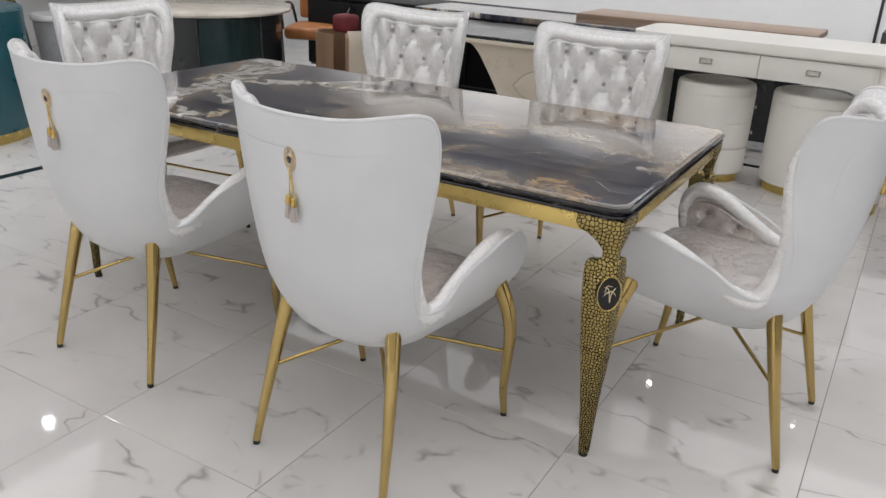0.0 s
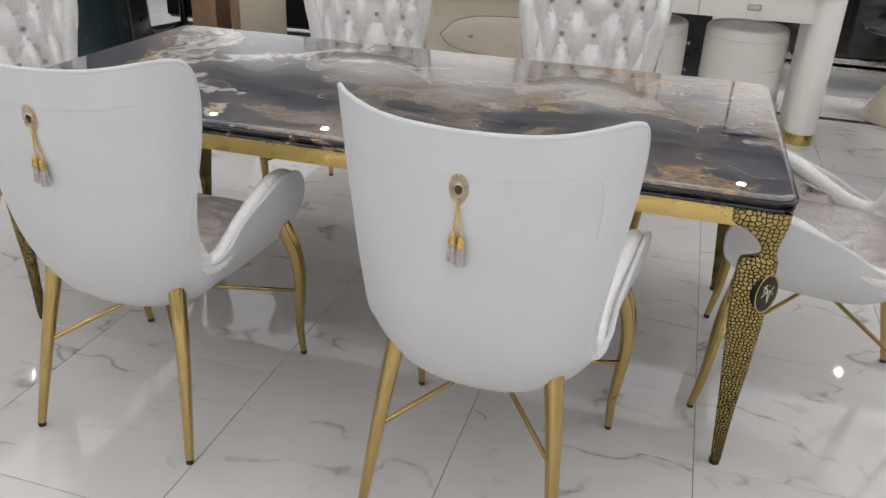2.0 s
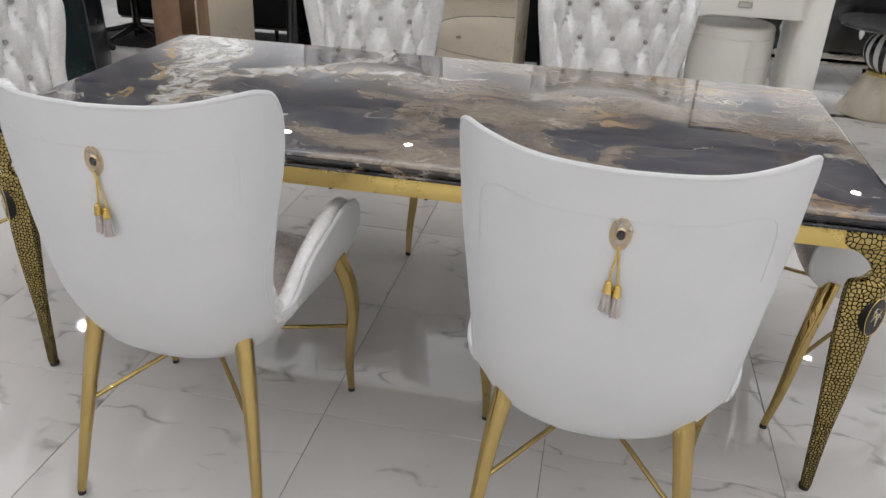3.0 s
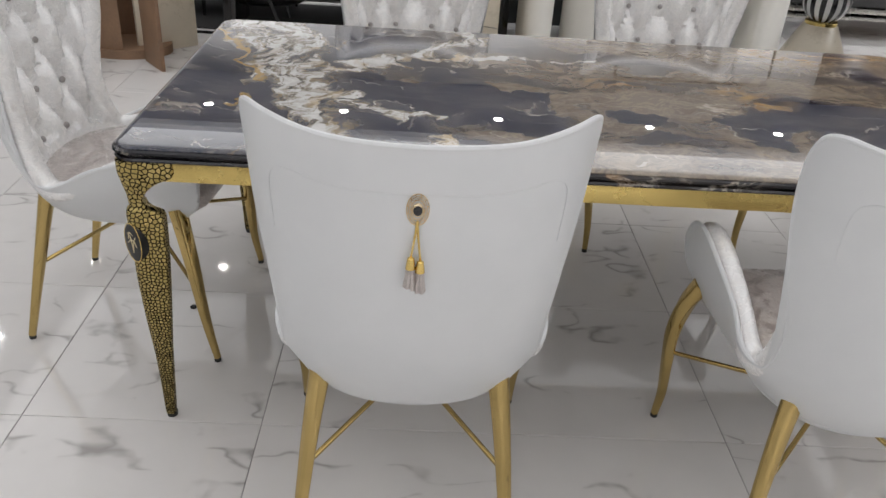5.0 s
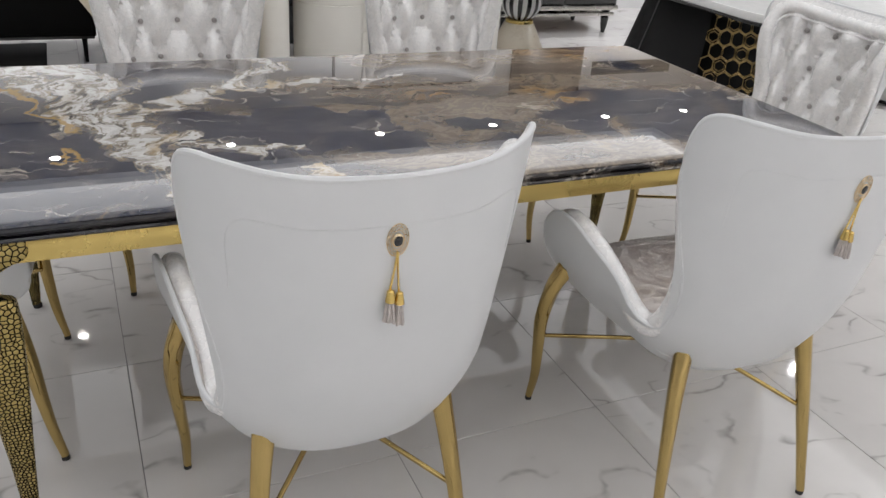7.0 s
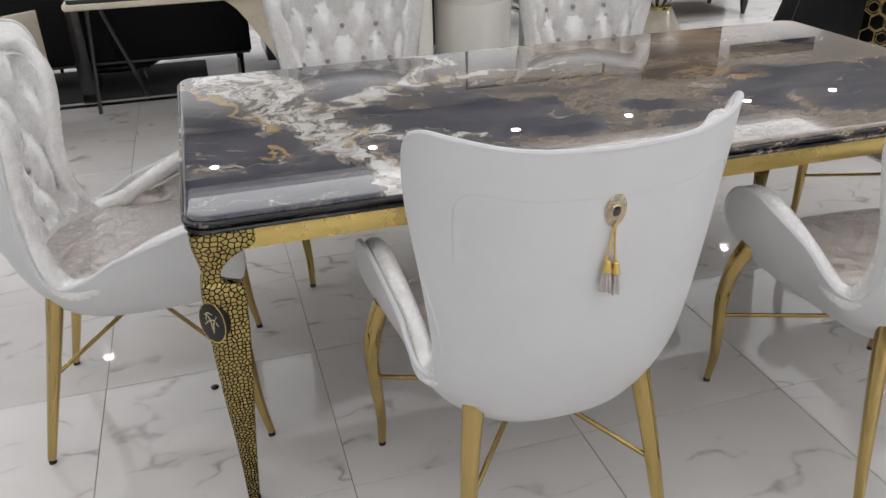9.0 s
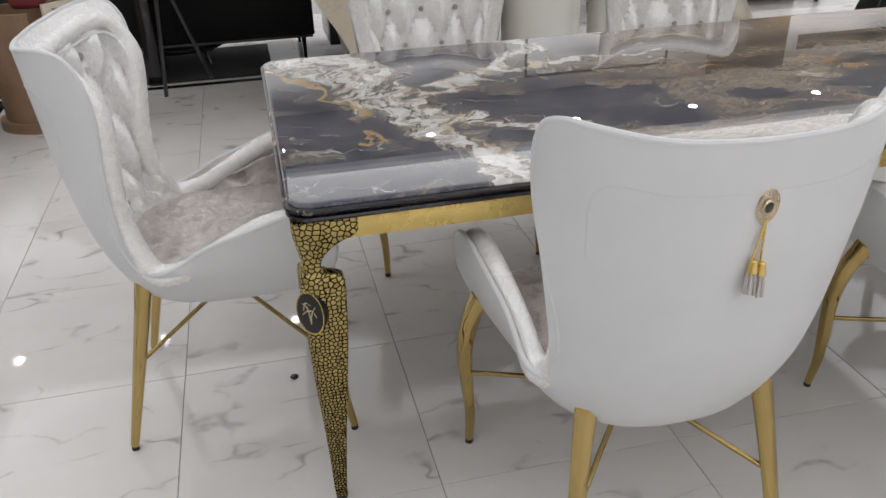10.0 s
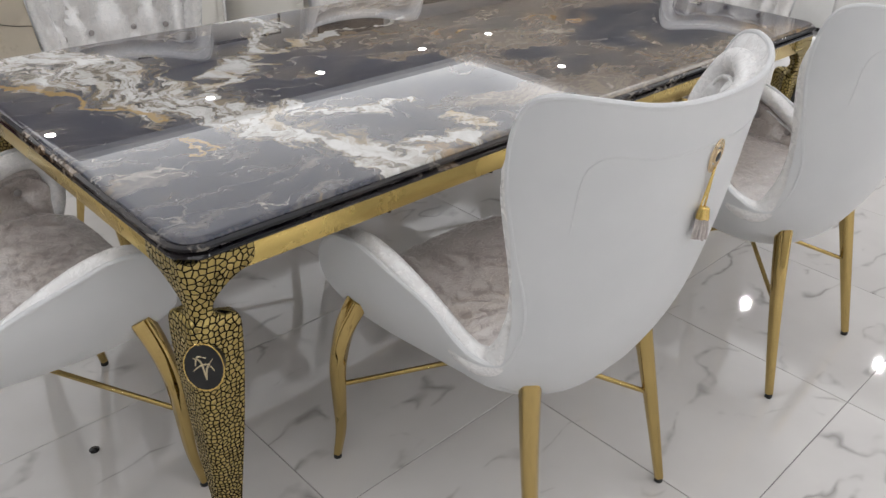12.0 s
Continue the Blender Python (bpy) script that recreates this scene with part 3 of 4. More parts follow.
def shell_normal(a, z):
    e = 0.012
    du = shell_at(a + e, z) - shell_at(a - e, z)
    dz = shell_at(a, z + e) - shell_at(a, z - e)
    n = du.cross(dz)
    return n.normalized()


RIM = curve_through([(1.86, 0.455), (1.97, 0.50), (1.985, 0.56), (1.90, 0.608), (1.72, 0.622), (1.45, 0.592), (1.17, 0.557), (1.0, 0.525), (0.89, 0.507), (0.79, 0.501), (0.715, 0.514), (0.685, 0.556), (0.693, 0.64),
                     (0.785, 0.75), (0.862, 0.875), (0.860, 0.950), (0.810, 0.992), (0.715, 1.008), (0.56, 1.007), (0.28, 0.993), (0.0, 0.988)], 76)
BASE = curve_through([(1.80, 0.430), (1.5, 0.400), (1.2, 0.376), (1.0, 0.362), (0.8, 0.350), (0.5, 0.342), (0.25, 0.339), (0.0, 0.338)], 76)
ALL_RIM = [(a, z) for a, z in RIM] + [(-a, z) for a, z in RIM[-2::-1]]
ALL_BASE = [(a, z) for a, z in BASE] + [(-a, z) for a, z in BASE[-2::-1]]


def shell_grid(rows, offset):
    """Rows of points from the base up to the rim; offset(a, z, distance to the rim) goes inwards."""
    cols = []
    for (a0, z0), (a1, z1) in zip(ALL_BASE, ALL_RIM):
        length = (shell_at(a1, z1) - shell_at(a0, z0)).length
        col = []
        for j in range(rows + 1):
            v = 1 - (1 - j / rows) ** 1.25
            a, z = a0 + (a1 - a0) * v, z0 + (z1 - z0) * v
            off = offset(a, z, length * (1 - v))
            p = shell_at(a, z)
            col.append(p - shell_normal(a, z) * off if off else p)
        cols.append(col)
    return cols


def sheet(cols, bm=None):
    bm = bm or bmesh.new()
    vs = [[bm.verts.new(p) for p in c] for c in cols]
    for a, b in zip(vs, vs[1:]):
        for i in range(len(a) - 1):
            bm.faces.new((a[i], b[i], b[i + 1], a[i + 1]))
    return bm, vs


PX, PZ, ZTOP, ARC = 0.105, 0.25, 0.890, 0.385


def tuft(a, z, d):
    """Thickness of the padding: a rolled border, a sewn groove, then buttoned diamonds."""
    if d < 0.058:
        return 0.008 + 0.024 * min(d / 0.05, 1)
    if abs(a) < 0.92 and z > 0.5:
        u, v = a * ARC / PX + (z - ZTOP) / PZ + 0.5, a * ARC / PX - (z - ZTOP) / PZ + 0.5
        pill = (abs(math.sin(math.pi * u)) * abs(math.sin(math.pi * v))) ** 0.5
        near = min(math.hypot((u - round(u)) * 0.6, (v - round(v)) * 0.6), 1)
        pill *= min(1, 0.35 + near * 2.2)
        ease = min(1.0, (d - 0.058) / 0.035)
        return 0.032 + (0.015 + 0.043 * pill - 0.032) * ease
    pill = 1.0
    for ba, bz in ARM_BUTTONS:
        g = math.hypot((abs(a) - ba) * 0.30, z - bz)
        pill -= 0.85 * math.exp(-(g / 0.020) ** 2) + 0.3 * math.exp(-(((abs(a) - ba) * 0.30 + (z - bz) * 0.35) / 0.006) ** 2) * (z < bz)
    return 0.022 + 0.026 * max(pill, 0)


ARM_BUTTONS = ((1.68, 0.535), (1.36, 0.515), (1.08, 0.492))


def make_chair():
    chair = thing("dining_chair", 0, 0, 0, 0, "white leather wing chair with silver crushed velvet inside and brass legs", "chair", "dining chairs")
    # outer skin
    outer = shell_grid(26, lambda a, z, d: 0.0)
    bm, vs = sheet(outer)
    inner = shell_grid(26, lambda a, z, d: 0.008)
    _, ws = sheet(inner, bm)
    for a, b, c, d in zip(vs, vs[1:], ws, ws[1:]):
        bm.faces.new((a[-1], b[-1], d[-1], c[-1]))
    n = len(vs)
    for i in range(n // 2):
        k = n - 1 - i
        if i + 1 < k - 1:
            bm.faces.new((vs[i][0], vs[i + 1][0], vs[k - 1][0], vs[k][0]))
    part("shell", bm, LEATHER, chair, "smooth white leather outer shell")
    # piping along the rim
    rim = [shell_at(a, z) - shell_normal(a, z) * 0.004 for a, z in ALL_RIM]
    part("piping", tube(rim, 0.0055, 8), LEATHER, chair)
    # padded lining
    cols = shell_grid(54, tuft)
    cut = next(i for i, (a, z) in enumerate(ALL_RIM) if abs(a) < 0.80)
    part("tufted_lining", sheet(cols[cut:len(cols) - cut])[0], VELVET, chair, "silver crushed velvet lining with diamond tufts")
    # arm runs take the velvet copy that is coloured as shaded
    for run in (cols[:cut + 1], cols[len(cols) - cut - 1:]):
        part("arm_lining", sheet(run)[0], ARMVELVET, chair, "crushed velvet lining inside the arm, shade put into its colour")
    # stuffed roll round the edge and the welt inside it
    roll, lines, slim = [], [], []
    for (a0, z0), (a1, z1) in zip(ALL_BASE, ALL_RIM):
        top, nrm = shell_at(a1, z1), shell_normal(a1, z1)
        length = (top - shell_at(a0, z0)).length
        away = (top - shell_at(a1 + (a0 - a1) * 0.04, z1 + (z0 - z1) * 0.04)).normalized()
        side = min(max((z1 - 0.54) / 0.06, 0), 1) * min(max((0.93 - z1) / 0.10, 0), 1) * (abs(a1) > 0.5)
        crown = min(max((z1 - 0.90) / 0.06, 0), 1)
        slim.append(float(1 - 0.18 * crown - 0.16 * min(max((abs(a1) - 0.85) / 0.4, 0), 1)))
        arm = min(max((abs(a1) - 0.85) / 0.4, 0), 1)
        lip = math.exp(-((abs(a1) - 0.84) / 0.14) ** 2) * min(max((0.60 - z1) / 0.06, 0), 1)
        roll.append(top - nrm * (0.029 - 0.004 * crown + 0.003 * arm - 0.010 * lip) - away * (0.024 + 0.022 * crown - 0.030 * side + 0.021 * arm))
        v = 1 - (0.060 + 0.020 * crown) / length
        if v > 0.25:
            a, z = a0 + (a1 - a0) * v, z0 + (z1 - z0) * v
            lines.append(shell_at(a, z) - shell_normal(a, z) * 0.040)
    for _ in range(6):
        roll = [roll[0]] + [(p + 2 * q + r) / 4 for p, q, r in zip(roll, roll[1:], roll[2:])] + [roll[-1]]
        lines = [lines[0]] + [(p + 2 * q + r) / 4 for p, q, r in zip(lines, lines[1:], lines[2:])] + [lines[-1]]
    n = len(roll)
    radii = [0.0265 * slim[i] * min(1, 0.45 + min(i, n - 1 - i) / 8) for i in range(n)]
    part("border_roll", tube(roll, radii, 14), VELVET, chair, "stuffed velvet roll round the edge")
    part("welt", tube(lines, 0.004, 6), VELVET, chair)
    # buttons
    button = lathe([(0.0005, 0.006), (0.005, 0.0055), (0.009, 0.002), (0.0095, -0.001), (0.008, -0.003), (0.0005, -0.003)], n=12)
    data = finish(button, "button", BUTTON)

    def add_button(a, z, depth):
        ob = new("button", data)
        ob.parent = chair
        nrm = -shell_normal(a, z)
        ob.matrix_local = Matrix.Translation(shell_at(a, z) + nrm * depth) @ nrm.to_track_quat("Z", "Y").to_matrix().to_4x4()

    for k in range(4):
        z = ZTOP - k * PZ / 2
        for x in ((-1.5, -0.5, 0.5, 1.5) if k % 2 == 0 else (-1, 0, 1)):
            add_button(x * PX / ARC, z, 0.028)
    for ba, bz in ARM_BUTTONS:
        for s in (1, -1):
            add_button(s * ba, bz, 0.028)
    # seat cushion, following the tub's plan
    rings = []
    for z, inset, front in ((0.41, 0.055, 0.19), (0.42, 0.03, 0.215), (0.44, 0.025, 0.24), (0.475, 0.022, 0.245), (0.49, 0.03, 0.238), (0.50, 0.05, 0.215), (0.506, 0.10, 0.16), (0.508, 0.15, 0.09)):
        ring = []
        zz = min(max(z, 0.36), 0.47)
        for i in range(-16, 17):
            a = i / 16 * 1.75
            p = shell_at(a, zz)
            q = Vector((p.x * (1 - inset / 0.25), p.y * (1 - inset / 0.25) if p.y < 0 else min(p.y, front), 0))
            ring.append((q.x, q.y, z))
        x = abs(ring[0][0])
        for i in range(1, 8):
            s = 1 - i / 4
            ring.append((x * s, front + 0.022 * (1 - s * s), z))
        rings.append(ring)
    part("seat_cushion", loft(rings), SEATVELVET, chair, "grey crushed velvet seat cushion, coloured as seen away from the light")
    # legs
    rear = curve_through([(0.172, -0.172, 0.458), (0.190, -0.200, 0.33), (0.208, -0.237, 0.17), (0.223, -0.274, 0.012)], 16)
    front = curve_through([(0.258, 0.203, 0.468), (0.279, 0.222, 0.40), (0.289, 0.238, 0.31), (0.282, 0.247, 0.20), (0.273, 0.257, 0.10), (0.273, 0.273, 0.012)], 22)
    for s in (1, -1):
        for path, r0, r1 in ((rear, 0.0215, 0.0105), (front, 0.0235, 0.0095)):
            pts = [(s * p[0], p[1], p[2]) for p in path]
            radii = [r0 + (r1 - r0) * (i / (len(pts) - 1)) for i in range(len(pts))]
            # round leg, its radius rippled to put streaks of reflection into the shape
            bm = tube(pts, radii, 30, ripple=0.05)
            leg = part("leg", bm, GOLD, chair, "tapered polished brass leg")
            x, y, _ = pts[-1]
            part("foot_tip", lathe([(0.0095, 0.0), (0.0095, 0.009), (0.009, 0.014)], n=14, centre=(x, y)), RUBBER, leg, "black rubber tip")
    # crossed stretchers
    for s in (1, -1):
        part("stretcher", tube([(s * 0.200, -0.222, 0.238), (0, 0.0, 0.330)], 0.0058, 10), GOLD, chair)
        part("stretcher", tube([(s * 0.284, 0.243, 0.238), (0, 0.0, 0.330)], 0.0058, 10), GOLD, chair)
    part("hub", lathe([(0.03, 0.318), (0.034, 0.323), (0.034, 0.345)], n=20), GOLD, chair, "round brass hub under the seat")
    # stitched seams on the back
    def seam(pts, r=0.0007):
        line = [shell_at(a, z) + shell_normal(a, z) * 0.0006 for a, z in curve_through(pts, 40)]
        part("seam", tube(line, r, 6), LEATHER, chair)
    seam([(-0.57, 0.80), (-0.56, 0.895), (-0.50, 0.922), (-0.25, 0.914), (0, 0.912), (0.25, 0.914), (0.50, 0.922), (0.56, 0.895), (0.57, 0.80)])
    seam([(-0.75, 0.43), (-0.4, 0.405), (0, 0.40), (0.4, 0.405), (0.75, 0.43)])
    # medallion and tassels
    c, nrm = shell_at(0, 0.888), shell_normal(0, 0.888)
    turn = nrm.to_track_quat("Z", "Y").to_matrix().to_4x4()
    base = Matrix.Translation(c + nrm * 0.001) @ turn @ Matrix.Diagonal((0.70, 0.72, 0.9, 1))
    med = part("medallion", lathe([(0.006, 0.004), (0.011, 0.0055), (0.0135, 0.003), (0.013, 0.0), (0.006, 0.0)], n=24, squash=1.2), FILIGREE, chair, "oval gold filigree medallion")
    med.matrix_local = base
    bm = bmesh.new()

    def oval(r, angle, z=0.0015):
        return (r * math.cos(angle), r * 1.58 * math.sin(angle), z)

    for r, thick in ((0.0245, 0.0012), (0.0205, 0.0008), (0.0150, 0.0010)):
        tube([oval(r, 2 * math.pi * i / 36) for i in range(36)], thick, 5, bm, closed=True)
    for k in range(12):
        for lean in (-1, 1):
            a = 2 * math.pi * k / 12
            tube([oval(0.0150, a), oval(0.0198, a + lean * 0.17, 0.0022), oval(0.0245, a + lean * 0.35)], 0.0007, 4, bm)
    part("filigree", bm, FILIGREE, med)
    part("stone", lathe([(0.0005, 0.0078), (0.006, 0.0072), (0.0105, 0.0050), (0.0105, 0.002), (0.0005, 0.002)], n=20, squash=1.25), BLACK, med, "black cabochon")
    zc = [0.870, 0.842, 0.822, 0.803]
    for s, length in ((-1, 0.0), (1, -0.006)):
        cord = []
        for i, z in enumerate(zc):
            q = shell_at(0, z + length * i / 3) + nrm * 0.006
            cord.append((q.x + s * 0.0075 * (i / 3), q.y, q.z))
        part("cord", tube(cord, 0.0018, 6), YELLOW, chair, "yellow cord")
        x, y, z = cord[-1]
        tas = part("tassel", lathe([(0.003, z + 0.002), (0.0055, z), (0.0075, z - 0.013), (0.0082, z - 0.018), (0.006, z - 0.0195)], n=16, centre=(x, y - 0.004)), YELLOW, chair, "gold cap over grey fringe")
        bm = bmesh.new()
        for k in range(11):
            r = 0.0055 * math.sqrt((k + 0.5) / 11)
            ang = k * 2.4
            px, py = x + r * math.cos(ang), y - 0.004 + r * math.sin(ang)
            tube([(px, py, z - 0.019), (px + r * 0.35 * math.cos(ang), py + r * 0.3 * math.sin(ang) - 0.001, z - 0.036), (px + r * 0.9 * math.cos(ang), py + r * 0.3 * math.sin(ang) - 0.001, z - 0.051 - 0.004 * random.random())], [0.0022, 0.0024, 0.0026], 6, bm)
        part("fringe", bm, TASSEL, tas, "grey thread fringe")
    return chair


chair = make_chair()
chair.matrix_world = pose(-0.494, -0.637, 0, 0, 0, 0)
for x, y, rz in ((0.436, -0.678, -2.2), (-0.54, 0.785, 180), (0.40, 0.765, 180), (-1.300, 0.046, -92), (1.227, 0.013, 85.5)):
    copy_thing(chair, pose(x, y, 0, 0, 0, rz))


# ---------------------------------------------------------------- dining table
TX, TY = -0.05, 0.03
HX, HY = 1.10, 0.545
table = thing("dining_table", TX, TY, 0, 0, "long polished dark marble dining table on gold crocodile legs", "table")
def edge_rings(steps):
    return [rounded_rect(HX - inset, HY - inset, 0.055 - inset * 0.8, z) for inset, z in steps]


part("tabletop", loft(edge_rings(((0.03, 0.7425), (0.0135, 0.743), (0.011, 0.752), (0.0105, 0.7545), (0.0125, 0.7575), (0.0165, 0.7594), (0.021, 0.7600), (0.026, 0.7600), (0.034, 0.7600)))), MARBLE, table, "polished dark marble top with white and gold veins")
part("edge_moulding", loft(edge_rings(((0.03, 0.724), (0.014, 0.7243), (0.008, 0.7265), (0.006, 0.7305), (0.008, 0.7345), (0.0135, 0.7368), (0.0135, 0.7385), (0.006, 0.7410), (0.003, 0.7445), (0.004, 0.7490), (0.008, 0.7522), (0.0125, 0.7530)))), EDGE, table, "moulded black marble edge with white streaks")
A = 0.0165
for side, (x0, x1, y0, y1) in (("s", (-HX + 0.110, HX - 0.110, -HY + A, -HY + A + 0.02)), ("n", (-HX + 0.110, HX - 0.110, HY - A - 0.02, HY - A)), ("w", (-HX + A, -HX + A + 0.02, -HY + 0.110, HY - 0.110)), ("e", (HX - A - 0.02, HX - A, -HY + 0.110, HY - 0.110))):
    part("apron", box(x0, x1, y0, y1, 0.680, 0.7235, 0.002), BRUSHED, table, "satin gold metal apron")


def leg_ring(o, i, z, r):
    """The two outer faces of the leg from the corner o out to i, closed by a slanting face inside."""
    h = (i - o) / 2
    back = o + (i - o) * (0.30 + 0.5 * max(0.0, 1 - z / 0.3) ** 2)
    pts = []
    for k in range(7):
        f = k / 6
        sink = 0.10 * (i - back) * math.sin(math.pi * f)
        pts.append((i + (back - i) * f - sink, back + (i - back) * f - sink, z))
    for cx, cy, a0, q in ((o, i, 90, 0.005), (o, o, 180, r), (i, o, 270, 0.005)):
        q = min(q, h * 0.95 if cx == cy else h * 0.25)
        for k in range(7):
            a = radians(a0 + 15 * k)
            pts.append((cx + (q if cx == o else -q) + q * math.cos(a), cy + (q if cy == o else -q) + q * math.sin(a), z))
    return pts


LEG = [(0.0, 0.124, 0.7235), (0.0, 0.124, 0.698), (0.001, 0.116, 0.687), (0.003, 0.094, 0.677), (0.005, 0.074, 0.664), (0.008, 0.059, 0.649), (0.011, 0.050, 0.634), (0.012, 0.048, 0.621), (0.012, 0.053, 0.611), (0.010, 0.064, 0.6065),
       (0.008, 0.078, 0.605), (0.006, 0.086, 0.601), (0.004, 0.090, 0.591), (0.003, 0.091, 0.57), (0.003, 0.090, 0.53), (0.005, 0.087, 0.47), (0.008, 0.081, 0.39), (0.012, 0.073, 0.30), (0.018, 0.064, 0.20), (0.022, 0.057, 0.11), (0.024, 0.051, 0.03), (0.025, 0.049, 0.012)]
LEG_RINGS = [leg_ring(o, i, z, 0.022 + 0.014 * math.exp(-((z - 0.52) / 0.06) ** 2)) for o, i, z in curve_through(LEG, 84)]
AROUND = len(LEG_RINGS[0])


def round_leg(ring):
    """How far each point of the ring lies from its outer corner, along the surface, and from the inner one."""
    steps = [math.dist(a, b) for a, b in zip(ring, ring[1:] + ring[:1])]
    run = [sum(steps[:k]) for k in range(len(ring) + 1)]
    mid = run[17]
    return [r - mid for r in run]


runs = [round_leg(ring) for ring in LEG_RINGS]
leg_data = finish(loft(LEG_RINGS), "leg", CROC)
layer = leg_data.uv_layers.new(name="UVMap")
for face in leg_data.polygons:
    at = [leg_data.loops[k].vertex_index for k in face.loop_indices]
    wraps = {v % AROUND for v in at} >= {0, AROUND - 1} and len(at) == 4
    for k, v in zip(face.loop_indices, at):
        q = v % AROUND
        layer.data[k].uv = (runs[v // AROUND][AROUND if wraps and q == 0 else q], leg_data.vertices[v].co.z)
for sx in (-1, 1):
    for sy in (-1, 1):
        leg = new("leg", leg_data)
        leg.parent = table
        leg["label"] = "gold crocodile patterned tapered leg with black cracks"
        turn = {(-1, -1): 0, (1, -1): 90, (1, 1): 180, (-1, 1): 270}[(sx, sy)]
        leg.matrix_local = pose(sx * (HX - 0.012), sy * (HY - 0.012), 0, 0, 0, turn)
        foot = part("foot_tip", lathe([(0.013, 0.0), (0.014, 0.012), (0.012, 0.014)], n=16, centre=(0.039, 0.039)), RUBBER, leg)
        # oval badge turned towards the long side
        out = Vector((-0.64, -0.77, 0)) if turn in (0, 180) else Vector((-0.77, -0.64, 0))
        at = Matrix.Translation(Vector((0.053, 0.053, 0.524)) + out * 0.0560) @ out.to_track_quat("Z", "Y").to_matrix().to_4x4()
        plate = part("badge", lathe([(0.0005, 0.004), (0.018, 0.0035), (0.0235, 0.002), (0.0245, -0.020), (0.0005, -0.020)], n=32, squash=1.5), ENAMEL, leg, "black oval badge with gold monogram")
        plate.matrix_local = at @ Matrix.Diagonal((1.30, 1.30, 1, 1))
        part("badge_rim", tube([(0.0245 * math.cos(2 * math.pi * k / 40), 0.0368 * math.sin(2 * math.pi * k / 40), 0.002) for k in range(40)], 0.0009, 6, closed=True), YELLOW, plate)
        bm = bmesh.new()
        for run in (((-0.012, 0.016), (-0.004, 0.012), (0.002, -0.018)), ((0.002, -0.018), (0.004, 0.0), (0.012, 0.015)), ((-0.013, -0.004), (-0.004, 0.004), (0.006, 0.006), (0.013, -0.004)), ((-0.010, 0.004), (-0.006, 0.018), (0.004, 0.016))):
            pts = curve_through([(x, y, 0.0042) for x, y in run], 12)
            tube(pts, [0.0005 + 0.0008 * math.sin(math.pi * (i + 0.5) / 12) for i in range(12)], 6, bm)
        part("monogram", bm, CHAMPAGNE, plate)


# ---------------------------------------------------------------- white desk with two drums beneath
def slab_with_round_ends(x0, x1, y0, y1, z0, z1, r, edge=0.006):
    cx, cy, hx, hy = (x0 + x1) / 2, (y0 + y1) / 2, (x1 - x0) / 2, (y1 - y0) / 2
    rings = []
    for inset, z in ((edge, z0), (0.0, z0 + edge), (0.0, z1 - edge), (edge * 0.3, z1 - edge * 0.3), (edge, z1), (edge + 0.004, z1), (edge + 0.01, z1)):
        rings.append([(p[0] + cx, p[1] + cy, z) for p in rounded_rect(hx - inset, hy - inset, max(r - inset, 0.002), z, 8)])
    return loft(rings)


def handle(parent, x, y, z, name="handle"):
    w, h, d = 0.036, 0.0165, 0.012
    bm = bmesh.new()
    box(x - w, x + w, y - d, y, z + h - 0.007, z + h, 0.0015, bm)
    box(x - w, x + w, y - d, y, z - h, z - h + 0.007, 0.0015, bm)
    box(x - w, x - w + 0.007, y - d, y, z - h + 0.007, z + h - 0.007, 0.0, bm)
    box(x + w - 0.007, x + w, y - d, y, z - h + 0.007, z + h - 0.007, 0.0, bm)
    return part(name, bm, CHROME, parent, "small rectangular nickel ring pull")


desk = thing("writing_desk", 0.80, 2.70, 0, 0, "long white lacquered desk with two drawers and rounded ends", "desk")
DX, DY = 0.80, 2.70
part("desktop", slab_with_round_ends(0.05 - DX, 1.55 - DX, 2.43 - DY, 3.00 - DY, 0.797, 0.862, 0.12, 0.010), IVORY, desk, "thick white top with a rounded edge")
part("frame", box(0.20 - DX, 1.40 - DX, 2.475 - DY, 2.97 - DY, 0.662, 0.796, 0.003), IVORY, desk)
for x0, x1, hx in ((0.225, 0.797, 0.51), (0.801, 1.375, 1.083)):
    drawer = part("drawer", box(x0 - DX, x1 - DX, 2.452 - DY, 2.474 - DY, 0.664, 0.790, 0.0025), IVORY, desk, "flat white drawer front")
    handle(drawer, hx - DX, 2.452 - DY, 0.728)
for x0, x1 in ((0.06, 0.222), (1.378, 1.54)):
    leg = part("leg", slab_with_round_ends(x0 - DX, x1 - DX, 2.45 - DY, 2.96 - DY, 0.062, 0.797, 0.078), IVORY, desk, "broad white rounded panel leg")
    part("foot", slab_with_round_ends(x0 + 0.006 - DX, x1 - 0.006 - DX, 2.456 - DY, 2.954 - DY, 0.0, 0.062, 0.07, 0.002), BRUSHED, leg, "brushed gold foot")

